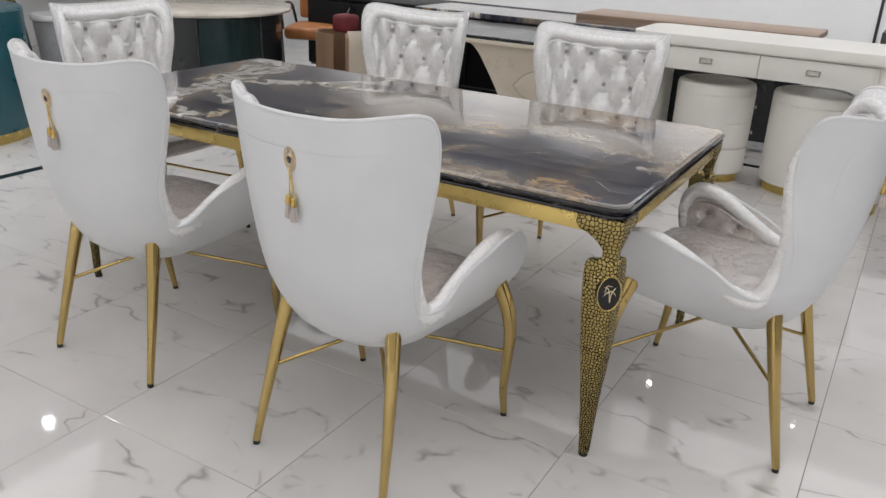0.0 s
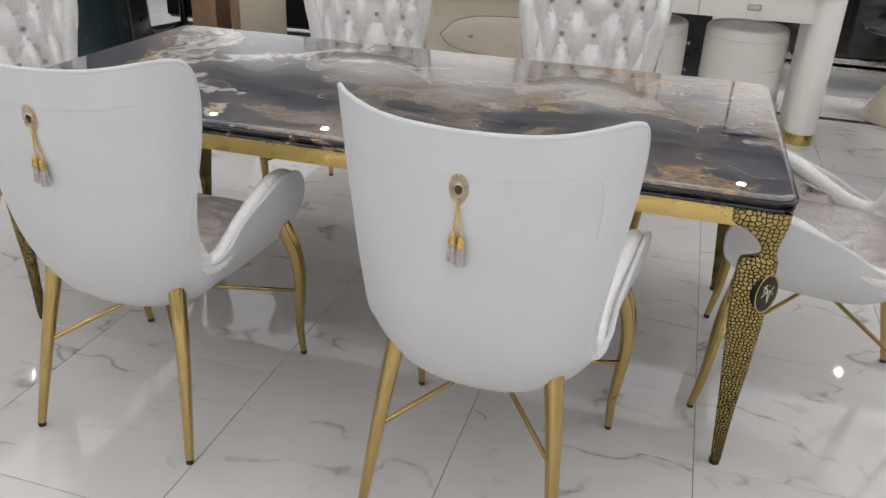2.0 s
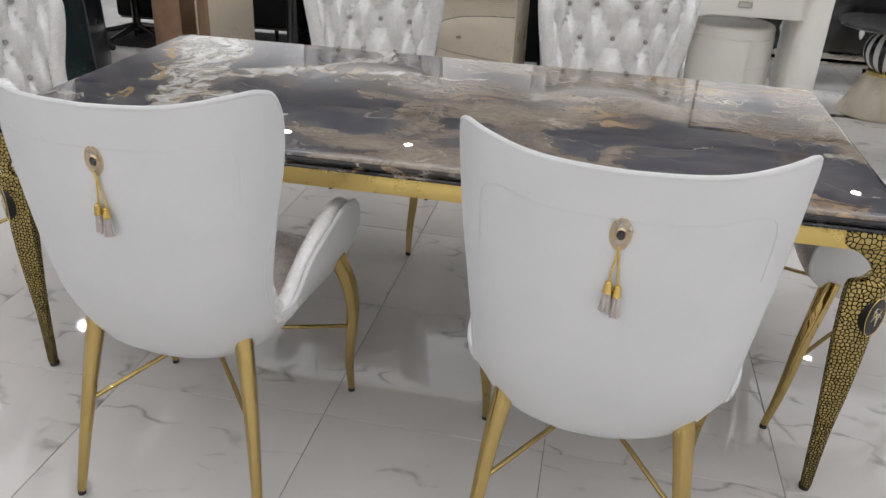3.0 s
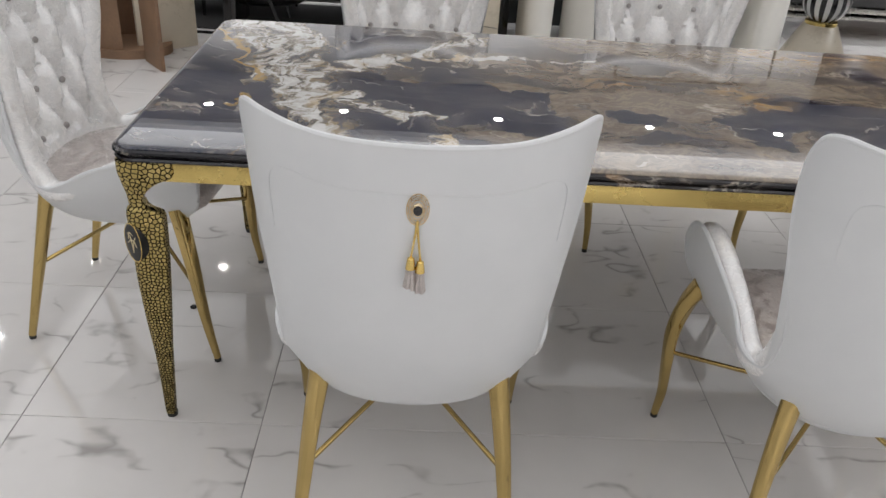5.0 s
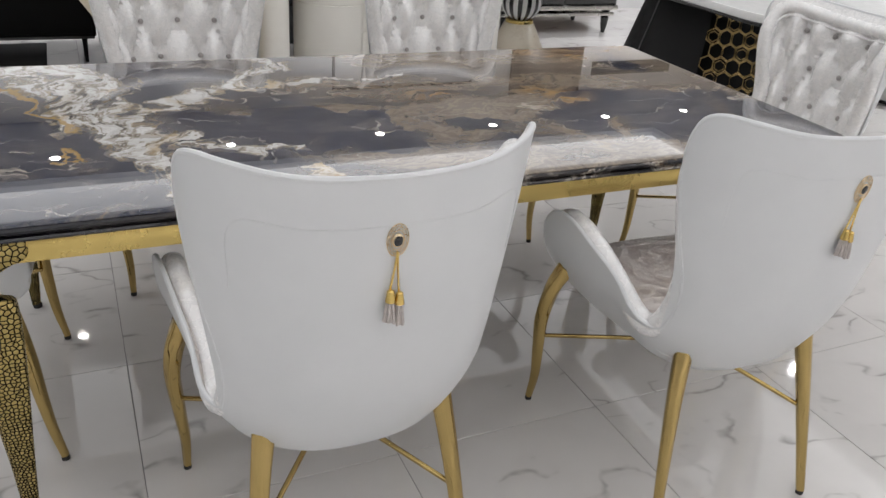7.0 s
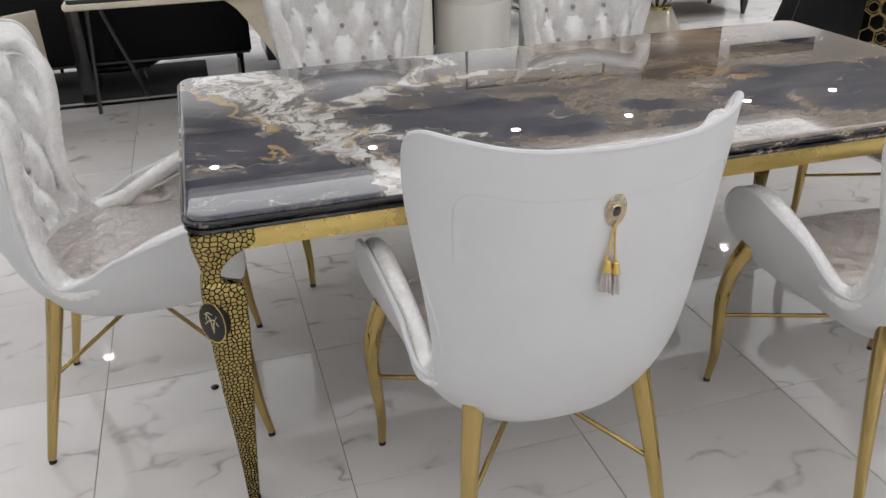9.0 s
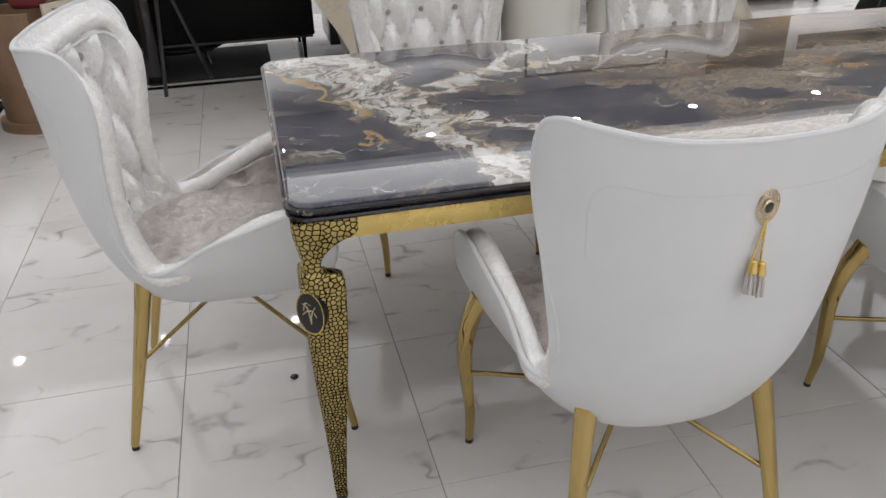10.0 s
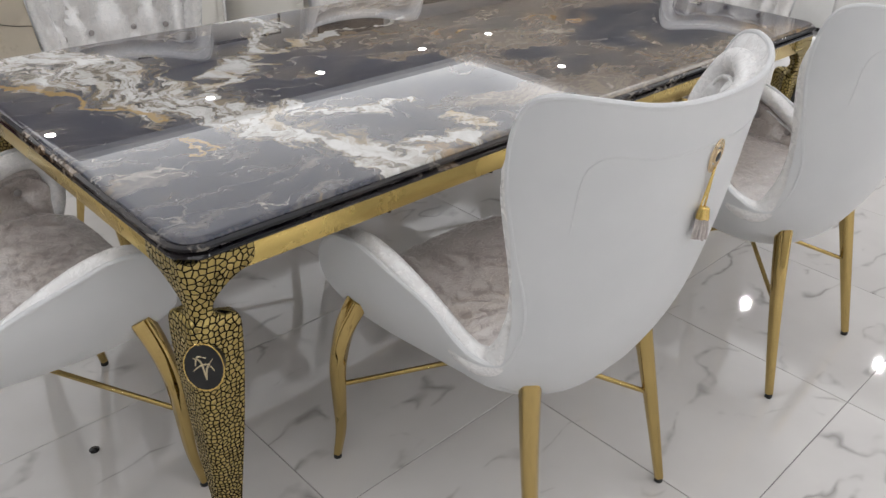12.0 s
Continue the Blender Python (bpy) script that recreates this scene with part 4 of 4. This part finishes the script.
drum = thing("drum_cabinet", 0.535, 2.735, 0, 0, "white round bedside drum with three side drawers and gold plinth", "cabinet", "drums under the desk")
part("body", lathe([(0.215, 0.05), (0.222, 0.053), (0.226, 0.06), (0.230, 0.52), (0.226, 0.523), (0.226, 0.527), (0.230, 0.53), (0.229, 0.565), (0.222, 0.580), (0.205, 0.588), (0.19, 0.588), (0.186, 0.580), (0.001, 0.579)], n=64), IVORY, drum)
part("plinth", lathe([(0.205, 0.0), (0.205, 0.05)], n=48), BRUSHED, drum, "brushed gold plinth")
for z0 in (0.06, 0.215, 0.37):
    rings = []
    for r, z in ((0.229, z0), (0.2325, z0 + 0.002), (0.2325, z0 + 0.148), (0.229, z0 + 0.150)):
        rings.append([(r * math.cos(radians(a)), r * math.sin(radians(a)), z) for a in range(-58, 59, 4)])
    bm = loft(rings, close=False, caps=False)
    d = part("drawer", bm, IVORY, drum)
    part("knob", lathe([(0.004, 0.0), (0.004, 0.008), (0.011, 0.012), (0.011, 0.018), (0.001, 0.02)], n=14), CHROME, d, "round nickel knob").matrix_local = Matrix.Translation((0.232, 0, z0 + 0.085)) @ pose(0, 0, 0, 0, 90, 0)
copy_thing(drum, pose(1.092, 2.755, 0, 0, 0, -12))

# ---------------------------------------------------------------- cream dressing table with a curved pedestal
console = thing("dressing_table", -0.9, 2.6, 0, 0, "cream dressing table with dark stone top and a swept pedestal", "table")
CX, CY = -0.9, 2.6
part("top_rim", slab_with_round_ends(-1.66 - CX, -0.09 - CX, 2.22 - CY, 3.02 - CY, 0.700, 0.728, 0.03), CREAM, console, "cream lacquered rim")
part("stone_top", slab_with_round_ends(-1.64 - CX, -0.11 - CX, 2.235 - CY, 3.00 - CY, 0.728, 0.748, 0.025, 0.004), CHARCOAL, console, "glossy dark stone top")
edge = curve_through([(-0.925, 0.70), (-0.87, 0.655), (-0.79, 0.54), (-0.705, 0.40), (-0.655, 0.28), (-0.63, 0.15), (-0.62, 0.0)], 24)
front = [(x - CX, z) for x, z in edge] + [(-0.105 - CX, 0.0), (-0.105 - CX, 0.70)]
bm = loft([[(x, 2.25 - CY, z) for x, z in front], [(x, 2.98 - CY, z) for x, z in front]])
ped = part("pedestal", bm, CREAM, console, "cream pedestal with a concave swept side")
wave = curve_through([(-0.60, 0.47), (-0.52, 0.545), (-0.42, 0.58), (-0.28, 0.595), (-0.11, 0.60)], 24)
low = curve_through([(-0.60, 0.47), (-0.55, 0.42), (-0.48, 0.395), (-0.32, 0.375), (-0.11, 0.35)], 24)
for run in (wave, low):
    part("groove", tube([(x - CX, 2.2495 - CY, z) for x, z in run], 0.0028, 6), DARKTRIM, ped, "dark drawer joint")
face = [(x - CX, z) for x, z in wave] + [(x - CX, z) for x, z in low[::-1]]
cxm, czm = sum(p[0] for p in face) / len(face), sum(p[1] for p in face) / len(face)
rows = []
for s, y in ((1.0, 2.250), (0.985, 2.243), (0.95, 2.240), (0.4, 2.238)):
    rows.append([(cxm + (x - cxm) * s, y - CY, czm + (z - czm) * s) for x, z in face])
drawer = part("drawer", loft(rows), CREAM, ped, "leaf-shaped cream drawer front")
part("knob", lathe([(0.006, 0.0), (0.006, 0.01), (0.014, 0.014), (0.014, 0.022), (0.001, 0.024)], n=16, squash=0.7), CHROME, drawer).matrix_local = Matrix.Translation((-0.41 - CX, 2.24 - CY, 0.478)) @ pose(0, 0, 0, 90, 0, 0)
for k in range(7):
    run = curve_through([(-0.80 + 0.03 * k, 0.60 - 0.015 * k), (-0.60 + 0.03 * k, 0.66 - 0.006 * k), (-0.40, 0.685 - 0.010 * k), (-0.13, 0.69 - 0.011 * k)], 20)
    part("carved_line", tube([(x - CX, 2.2495 - CY, z) for x, z in run if -0.82 < x < -0.12], 0.0016, 5), CREAM, ped)

trestle = thing("trestle_stand", -1.55, 2.98, 0, 0, "dark steel inverted v stand with slim legs", "stand")
for (x0, y0), (x1, y1) in (((-1.62, 2.86), (-1.68, 2.93)), ((-1.60, 2.90), (-1.42, 3.20))):
    part("leg", tube([(x0 + 1.55, y0 - 2.98, 0.70), (x1 + 1.55, y1 - 2.98, 0.0)], 0.011, 8), STEEL, trestle)

# ---------------------------------------------------------------- black sideboard, stool and rug
sideboard = thing("black_sideboard", -1.9, 3.75, 0, 0, "low black lacquered sideboard on short dark legs", "sideboard")
part("body", box(-1.35, 1.15, -0.30, 0.30, 0.17, 0.74, 0.006), SATIN, sideboard)
part("top", box(-1.37, 1.17, -0.32, 0.32, 0.741, 0.765, 0.004), SATIN, sideboard)
for k in range(3):
    part("door", box(-1.33 + 0.825 * k, -0.52 + 0.825 * k, -0.318, -0.301, 0.19, 0.725, 0.003), SATIN, sideboard)
part("base_rail", box(-1.34, 1.14, -0.28, 0.28, 0.150, 0.169, 0.002), STEEL, sideboard)
for x in (-1.25, -0.1, 1.08):
    for y in (-0.25, 0.25):
        part("leg", tube([(x, y, 0.15), (x, y, 0.0)], [0.016, 0.010], 10), SATIN, sideboard)

stool = thing("round_stool", -1.60, 3.73, 0, 0, "low black round ottoman pushed under the black sideboard", "stool")
part("seat", lathe([(0.001, 0.075), (0.16, 0.080), (0.25, 0.098), (0.305, 0.128), (0.30, 0.143), (0.001, 0.146)], n=40), SATIN, stool)
for a in range(4):
    c, s = math.cos(radians(45 + 90 * a)), math.sin(radians(45 + 90 * a))
    part("leg", tube([(0.20 * c, 0.20 * s, 0.10), (0.24 * c, 0.24 * s, 0.0)], [0.012, 0.008], 8), BLACK, stool)

RUGMAT = simple("dark_grey_rug", (0.035, 0.034, 0.034), 0.95, vary=0.3, scale=30, bump_by=0.4)
rug = thing("floor_rug", -2.25, 3.56, 0, 0, "dark grey flat rug under the black sideboard", "rug")
part("mat", box(-1.2, 1.2, -0.36, 0.42, 0.0, 0.012, 0.004), RUGMAT, rug)

# ---------------------------------------------------------------- unfinished curved carcass
carcass = thing("plywood_carcass", -2.2, 2.65, 0, 0, "unfinished curved plywood cabinet carcass with a cream outer panel", "cabinet")
part("base", lathe([(0.001, 0.0), (0.26, 0.0), (0.26, 0.05), (0.001, 0.05)], n=40, squash=0.75, centre=(-0.04, 0.0)), PLY, carcass)
rings = []
for r, z in ((0.225, 0.05), (0.225, 0.60), (0.21, 0.60), (0.21, 0.05)):
    rings.append([(-0.04 + r * math.cos(radians(a)), 0.78 * r * math.sin(radians(a)), z) for a in range(20, 281, 10)])
rings.append(rings[0])
part("curved_back", loft(rings, close=False, caps=False), PLY, carcass, "bent raw plywood back")
part("post", box(0, 0.24, -0.011, 0.011, 0.0, 0.62, 0.002), PLY, carcass, "raw plywood upright").matrix_local = pose(0.13, -0.18, 0, 0, 0, -51.7)
part("outer_panel", box(0, 0.37, -0.012, 0.012, 0.0, 0.62, 0.003), CREAM, carcass, "cream painted panel").matrix_local = pose(0.05, -0.07, 0, 0, 0, 43)
bench = thing("maroon_cushion", -2.24, 2.66, 0.60, 0, "maroon velvet box cushion on the plywood carcass", "cushion")
part("pad", box(-0.06, 0.10, -0.08, 0.08, 0.0, 0.13, 0.03, seg=3), MAROON, bench)

# ---------------------------------------------------------------- round table with teal panels
oval = thing("round_table", -3.35, 2.25, 0, 0, "round cream marble table on a teal and charcoal drum base", "table")
part("top", lathe([(0.001, 0.70), (0.69, 0.70), (0.715, 0.706), (0.725, 0.722), (0.717, 0.738), (0.70, 0.745), (0.001, 0.745)], n=96), simple("cream_marble", (0.60, 0.55, 0.48), 0.12, vary=0.22, scale=5, coat=0.5), oval, "cream marble top with rounded edge")
for k in range(8):
    rings = []
    for r, z in ((0.66, 0.05), (0.63, 0.70), (0.60, 0.70), (0.62, 0.05)):
        rings.append([(r * math.cos(radians(-88 + 45 * k + a)), r * math.sin(radians(-88 + 45 * k + a)), z) for a in range(0, 45, 4)])
    rings.append(rings[0])
    part("panel", loft(rings, close=False, caps=False), (CHARCOAL, TEAL)[k % 2 == 1], oval, ("charcoal lacquered base panel", "teal lacquered base panel")[k % 2 == 1])
    c, s = math.cos(radians(-89 + 45 * k)), math.sin(radians(-89 + 45 * k))
    part("trim_strip", tube([(0.665 * c, 0.665 * s, 0.05), (0.635 * c, 0.635 * s, 0.70)], 0.007, 6), STEEL, oval)
part("plinth", lathe([(0.64, 0.0), (0.64, 0.05)], n=64), BRUSHED, oval)

drumbase = thing("teal_drum_table", -3.74, 0.40, 0, 0, "tall teal lacquered drum with a gold plinth", "table")
part("body", lathe([(0.55, 0.06), (0.56, 0.065), (0.56, 0.78), (0.55, 0.79), (0.001, 0.79)], n=64), simple("deep_teal_lacquer", (0.012, 0.085, 0.11), 0.3, vary=0.12, scale=4, coat=0.4), drumbase)
part("plinth", lathe([(0.55, 0.0), (0.55, 0.06)], n=64), BRUSHED, drumbase, "brushed gold plinth")

vase = thing("black_floor_vase", -4.75, 1.55, 0, 0, "tall black floor vase with a gold collar", "vase")
part("body", lathe([(0.10, 0.0), (0.13, 0.02), (0.16, 0.3), (0.12, 0.62), (0.09, 0.68)], n=32), BLACK, vase)
part("collar", lathe([(0.09, 0.68), (0.095, 0.69), (0.095, 0.74), (0.08, 0.75)], n=32), BRUSHED, vase)
tub = thing("grey_tub_table", -4.78, 2.02, 0, 0, "pale grey round tub side table", "table")
part("body", lathe([(0.14, 0.0), (0.15, 0.01), (0.19, 0.48), (0.185, 0.50)], n=40), simple("grey_lacquer", (0.32, 0.33, 0.34), 0.4), tub)
part("top", lathe([(0.20, 0.50), (0.207, 0.51), (0.207, 0.54), (0.20, 0.55), (0.001, 0.55)], n=40), WHITEGLOSS, tub, "white round top")

# ---------------------------------------------------------------- tan swivel chair
swivel = thing("swivel_chair", -3.03, 3.34, 0, 25, "tan orange leather swivel chair on dark castor base", "chair")
part("seat", box(-0.25, 0.25, -0.26, 0.24, 0.42, 0.53, 0.04, seg=3), ORANGE, swivel, "tan orange leather seat")
part("backrest", box(-0.24, 0.24, 0.22, 0.30, 0.55, 0.95, 0.035, seg=3), ORANGE, swivel, "tan orange leather back")
for s in (-1, 1):
    part("armrest", tube(curve_through([(s * 0.26, 0.22, 0.50), (s * 0.29, 0.18, 0.66), (s * 0.29, 0.0, 0.70), (s * 0.29, -0.16, 0.66), (s * 0.26, -0.22, 0.50)], 20), 0.013, 8), BLACK, swivel, "black bent arm")
part("column", lathe([(0.03, 0.10), (0.03, 0.42)], n=16), BLACK, swivel)
for k in range(5):
    a = radians(72 * k + 20)
    spoke = part("spoke", tube([(0.02 * math.cos(a), 0.02 * math.sin(a), 0.13), (0.29 * math.cos(a), 0.29 * math.sin(a), 0.075)], [0.022, 0.014], 8), BLACK, swivel)
    part("castor", lathe([(0.004, -0.018), (0.028, -0.016), (0.031, 0.0), (0.028, 0.016), (0.004, 0.018)], n=16), RUBBER, spoke).matrix_local = Matrix.Translation((0.29 * math.cos(a), 0.29 * math.sin(a), 0.031)) @ pose(0, 0, 0, 90, 0, 40 * k)

# ---------------------------------------------------------------- behind the desk
long_table = thing("dark_marble_table", -0.9, 3.35, 0, 0, "long table with dark veined marble top and black edge", "table")
part("top", slab_with_round_ends(-1.0, 1.05, -0.25, 0.30, 0.75, 0.79, 0.03), MARBLE, long_table)
part("apron", box(-0.9, 0.95, -0.2, 0.25, 0.69, 0.75, 0.003), BLACK, long_table)
for x in (-0.85, 0.9):
    part("leg", box(x - 0.04, x + 0.04, -0.18, 0.23, 0.0, 0.69, 0.004), BLACK, long_table)
tan = thing("tan_console", 0.25, 3.72, 0, 0, "long low console with tan veneer top and dark body", "console")
part("top", box(-0.95, 0.71, -0.27, 0.27, 0.785, 0.825, 0.003), TANWOOD, tan, "tan wood veneer top")
part("body", box(-0.90, 0.66, -0.235, 0.24, 0.08, 0.785, 0.004), CHARCOAL, tan)

cabinet = thing("black_cabinet", 2.35, 4.15, 0, 0, "black lacquered cabinet with crystal knobs and turned feet", "cabinet")
part("body", box(-1.05, 1.05, -0.28, 0.30, 0.24, 0.85, 0.006), BLACK, cabinet)
part("rail", box(-1.06, 1.06, -0.30, 0.31, 0.200, 0.238, 0.006), CHROME, cabinet, "champagne metal rail")
part("lower_rail", box(-1.04, 1.04, -0.285, 0.30, 0.150, 0.176, 0.005), CHROME, cabinet)
for k in range(4):
    d = part("drawer", box(-1.03 + 0.517 * k, -0.52 + 0.517 * k, -0.300, -0.281, 0.26, 0.83, 0.004), BLACK, cabinet)
    x = -0.775 + 0.517 * k
    part("knob", lathe([(0.003, -0.05), (0.012, -0.035), (0.019, -0.012), (0.016, 0.008), (0.008, 0.016), (0.012, 0.022), (0.012, 0.034), (0.003, 0.038)], n=14, centre=(x, -0.317)), GLASSKNOB, d, "crystal drop knob").matrix_local = pose(0, 0, 0.40)
for x in (-0.98, 0.0, 0.98):
    for y in (-0.24, 0.25):
        part("leg", lathe([(0.016, 0.0), (0.030, 0.07), (0.036, 0.13), (0.022, 0.145), (0.034, 0.16), (0.034, 0.20)], n=18, centre=(x, y)), BLACK, cabinet, "turned black foot")

ball = thing("striped_ball_table", 2.115, 3.26, 0, 0, "side table with striped ball on a cream cone foot", "table")
part("foot", lathe([(0.215, 0.0), (0.222, 0.006), (0.220, 0.02), (0.11, 0.245), (0.10, 0.25)], n=56), CREAM, ball, "glossy cream cone foot")
part("collar", lathe([(0.098, 0.245), (0.102, 0.25), (0.102, 0.268), (0.098, 0.273)], n=40), BRUSHED, ball, "gold collar")
for k in range(28):
    rings = []
    for j in range(15):
        f = radians(-64 + 128 * j / 14)
        r, z = 0.150 * math.cos(f), 0.398 + 0.140 * math.sin(f)
        rings.append([(r * math.cos(2 * math.pi * (k + a / 3) / 28), r * math.sin(2 * math.pi * (k + a / 3) / 28), z) for a in range(4)])
    part("stripe", loft(rings, close=False, caps=False), (BLACK, WHITEGLOSS)[k % 2], ball, ("black stripe", "white stripe")[k % 2])
part("core", lathe([(0.06, 0.27), (0.143, 0.36), (0.143, 0.44), (0.06, 0.525)], n=40), BLACK, ball)
part("top", lathe([(0.06, 0.525), (0.33, 0.54), (0.345, 0.55), (0.34, 0.565), (0.001, 0.566)], n=64), BLACK, ball, "round black top")

# ---------------------------------------------------------------- table with a golden honeycomb base
comb = thing("honeycomb_table", 2.88, 1.75, 0, 0, "white stone table on black base with golden honeycomb grille", "table")
part("top", slab_with_round_ends(-0.80, 0.80, -0.95, 0.90, 0.735, 0.775, 0.28), WHITEGLOSS, comb, "white stone top")
part("top_edge", slab_with_round_ends(-0.79, 0.79, -0.94, 0.89, 0.715, 0.7345, 0.27), BLACK, comb, "black under-edge")


def cone_at(angle, z, extra=0.0):
    r = 0.50 + (0.715 - z) * 0.28 + extra
    return Vector((r * math.cos(angle), 0.22 + r * math.sin(angle), z))


for a0, a1 in ((130, 215), (312, 410)):
    rings = [[cone_at(radians(a), z, e) for a in np.linspace(a0, a1, 16)] for z, e in ((0.03, 0.0), (0.715, 0.0), (0.715, -0.03), (0.03, -0.03))]
    rings.append(rings[0])
    part("panel", loft(rings, close=False, caps=False), SATIN, comb, "black lacquered curved panel")
    part("trim_strip", tube([cone_at(radians((a0 + a1) / 2), 0.03, 0.003), cone_at(radians((a0 + a1) / 2), 0.715, 0.003)], 0.005, 6), STEEL, comb)
part("inner_drum", lathe([(0.40, 0.03), (0.34, 0.715)], n=40, centre=(0, 0.22)), SATIN, comb, "dark inner drum")
HEXGOLD = make_gold("aged_brass", (0.52, 0.39, 0.18), 0.3)
hex_count = 0
for row in range(9):
    for col in range(14):
        ang = radians(219 + 6.9 * col + (3.45 if row % 2 else 0))
        z = 0.068 + 0.0745 * row
        if ang > radians(311) or hex_count > 140:
            continue
        hex_count += 1
        for scale, thick, out in ((0.0435, 0.0045, 0.0),) + (((0.029, 0.0035, 0.008),) if (row + 2 * col) % 3 == 0 else ()):
            pts = []
            for k in range(6):
                q = radians(60 * k + 30)
                zz = z + scale * math.sin(q)
                r = 0.50 + (0.715 - zz) * 0.28
                pts.append(cone_at(ang + scale * math.cos(q) / r, min(max(zz, 0.03), 0.71), out))
            part("hexagon", tube(pts, thick, 6, closed=True), HEXGOLD, comb)

side = thing("white_cabinet", 4.35, 1.0, 0, 90, "white cabinet with black top and black framed doors", "cabinet")
part("body", box(-0.9, 0.9, -0.25, 0.25, 0.03, 0.70, 0.004), WHITEGLOSS, side)
part("top", box(-0.92, 0.92, -0.27, 0.27, 0.70, 0.735, 0.004), BLACK, side, "black top")
for k in range(4):
    part("door", box(-0.88 + 0.445 * k, -0.455 + 0.445 * k, 0.251, 0.268, 0.06, 0.68, 0.003), WHITEGLOSS, side)
part("plinth", box(-0.88, 0.88, -0.22, 0.22, 0.0, 0.03, 0), BLACK, side)

plate = thing("floor_screw", -1.171, 0.022, 0, 0, "tiny dark screw cap lying on the tiles", "screw")
part("cap", lathe([(0.011, 0.0), (0.012, 0.003), (0.008, 0.006), (0.001, 0.007)], n=14), BLACK, plate)


# ---------------------------------------------------------------- floor, tile by tile
floor = tagged(part("floor", box(X0, X1, Y0, Y1, -0.08, -0.0025, 0), GROUT, smooth=False), kind="structure")
STEP, JX, JY = 0.605, -0.262, -0.49
LX, LY = -2.60, 3.12
tile_data = finish(box(-STEP / 2 + 0.0009, STEP / 2 - 0.0009, -STEP / 2 + 0.0009, STEP / 2 - 0.0009, -0.010, 0, 0.0011, seg=1), "tile", TILE, smooth=False)
cells = []
for i in range(-11, 14):
    for j in range(-9, 11):
        cx, cy = JX + (i + 0.5) * STEP, JY + (j + 0.5) * STEP
        if X0 - 0.3 < cx < X1 + 0.3 and Y0 - 0.3 < cy < Y1 + 0.3:
            cells.append((math.hypot(cx, cy - 0.6), cx, cy))
cells.sort()
for _, cx, cy in cells[:300]:
    ob = new("tile", tile_data)
    ob.parent = floor
    ob.matrix_world = pose(cx, cy, 0, 0, 0, 180 * random.randint(0, 1))
bm = bmesh.new()
for _, cx, cy in cells[300:]:
    box(cx - STEP / 2 + 0.0009, cx + STEP / 2 - 0.0009, cy - STEP / 2 + 0.0009, cy + STEP / 2 - 0.0009, -0.010, 0, 0, bm)
tagged(part("far_tiles", bm, TILE, floor, smooth=False), kind="stuff")

# black inlay lines let into the floor
bm = bmesh.new()
box(LX - 0.03, LX + 0.03, Y0, LY + 0.03, -0.004, 0.0012, 0, bm)
box(LX + 0.03, X1, LY - 0.03, LY + 0.03, -0.004, 0.0012, 0, bm)
tagged(part("trim_inlay", bm, INLAY, smooth=False), kind="structure")
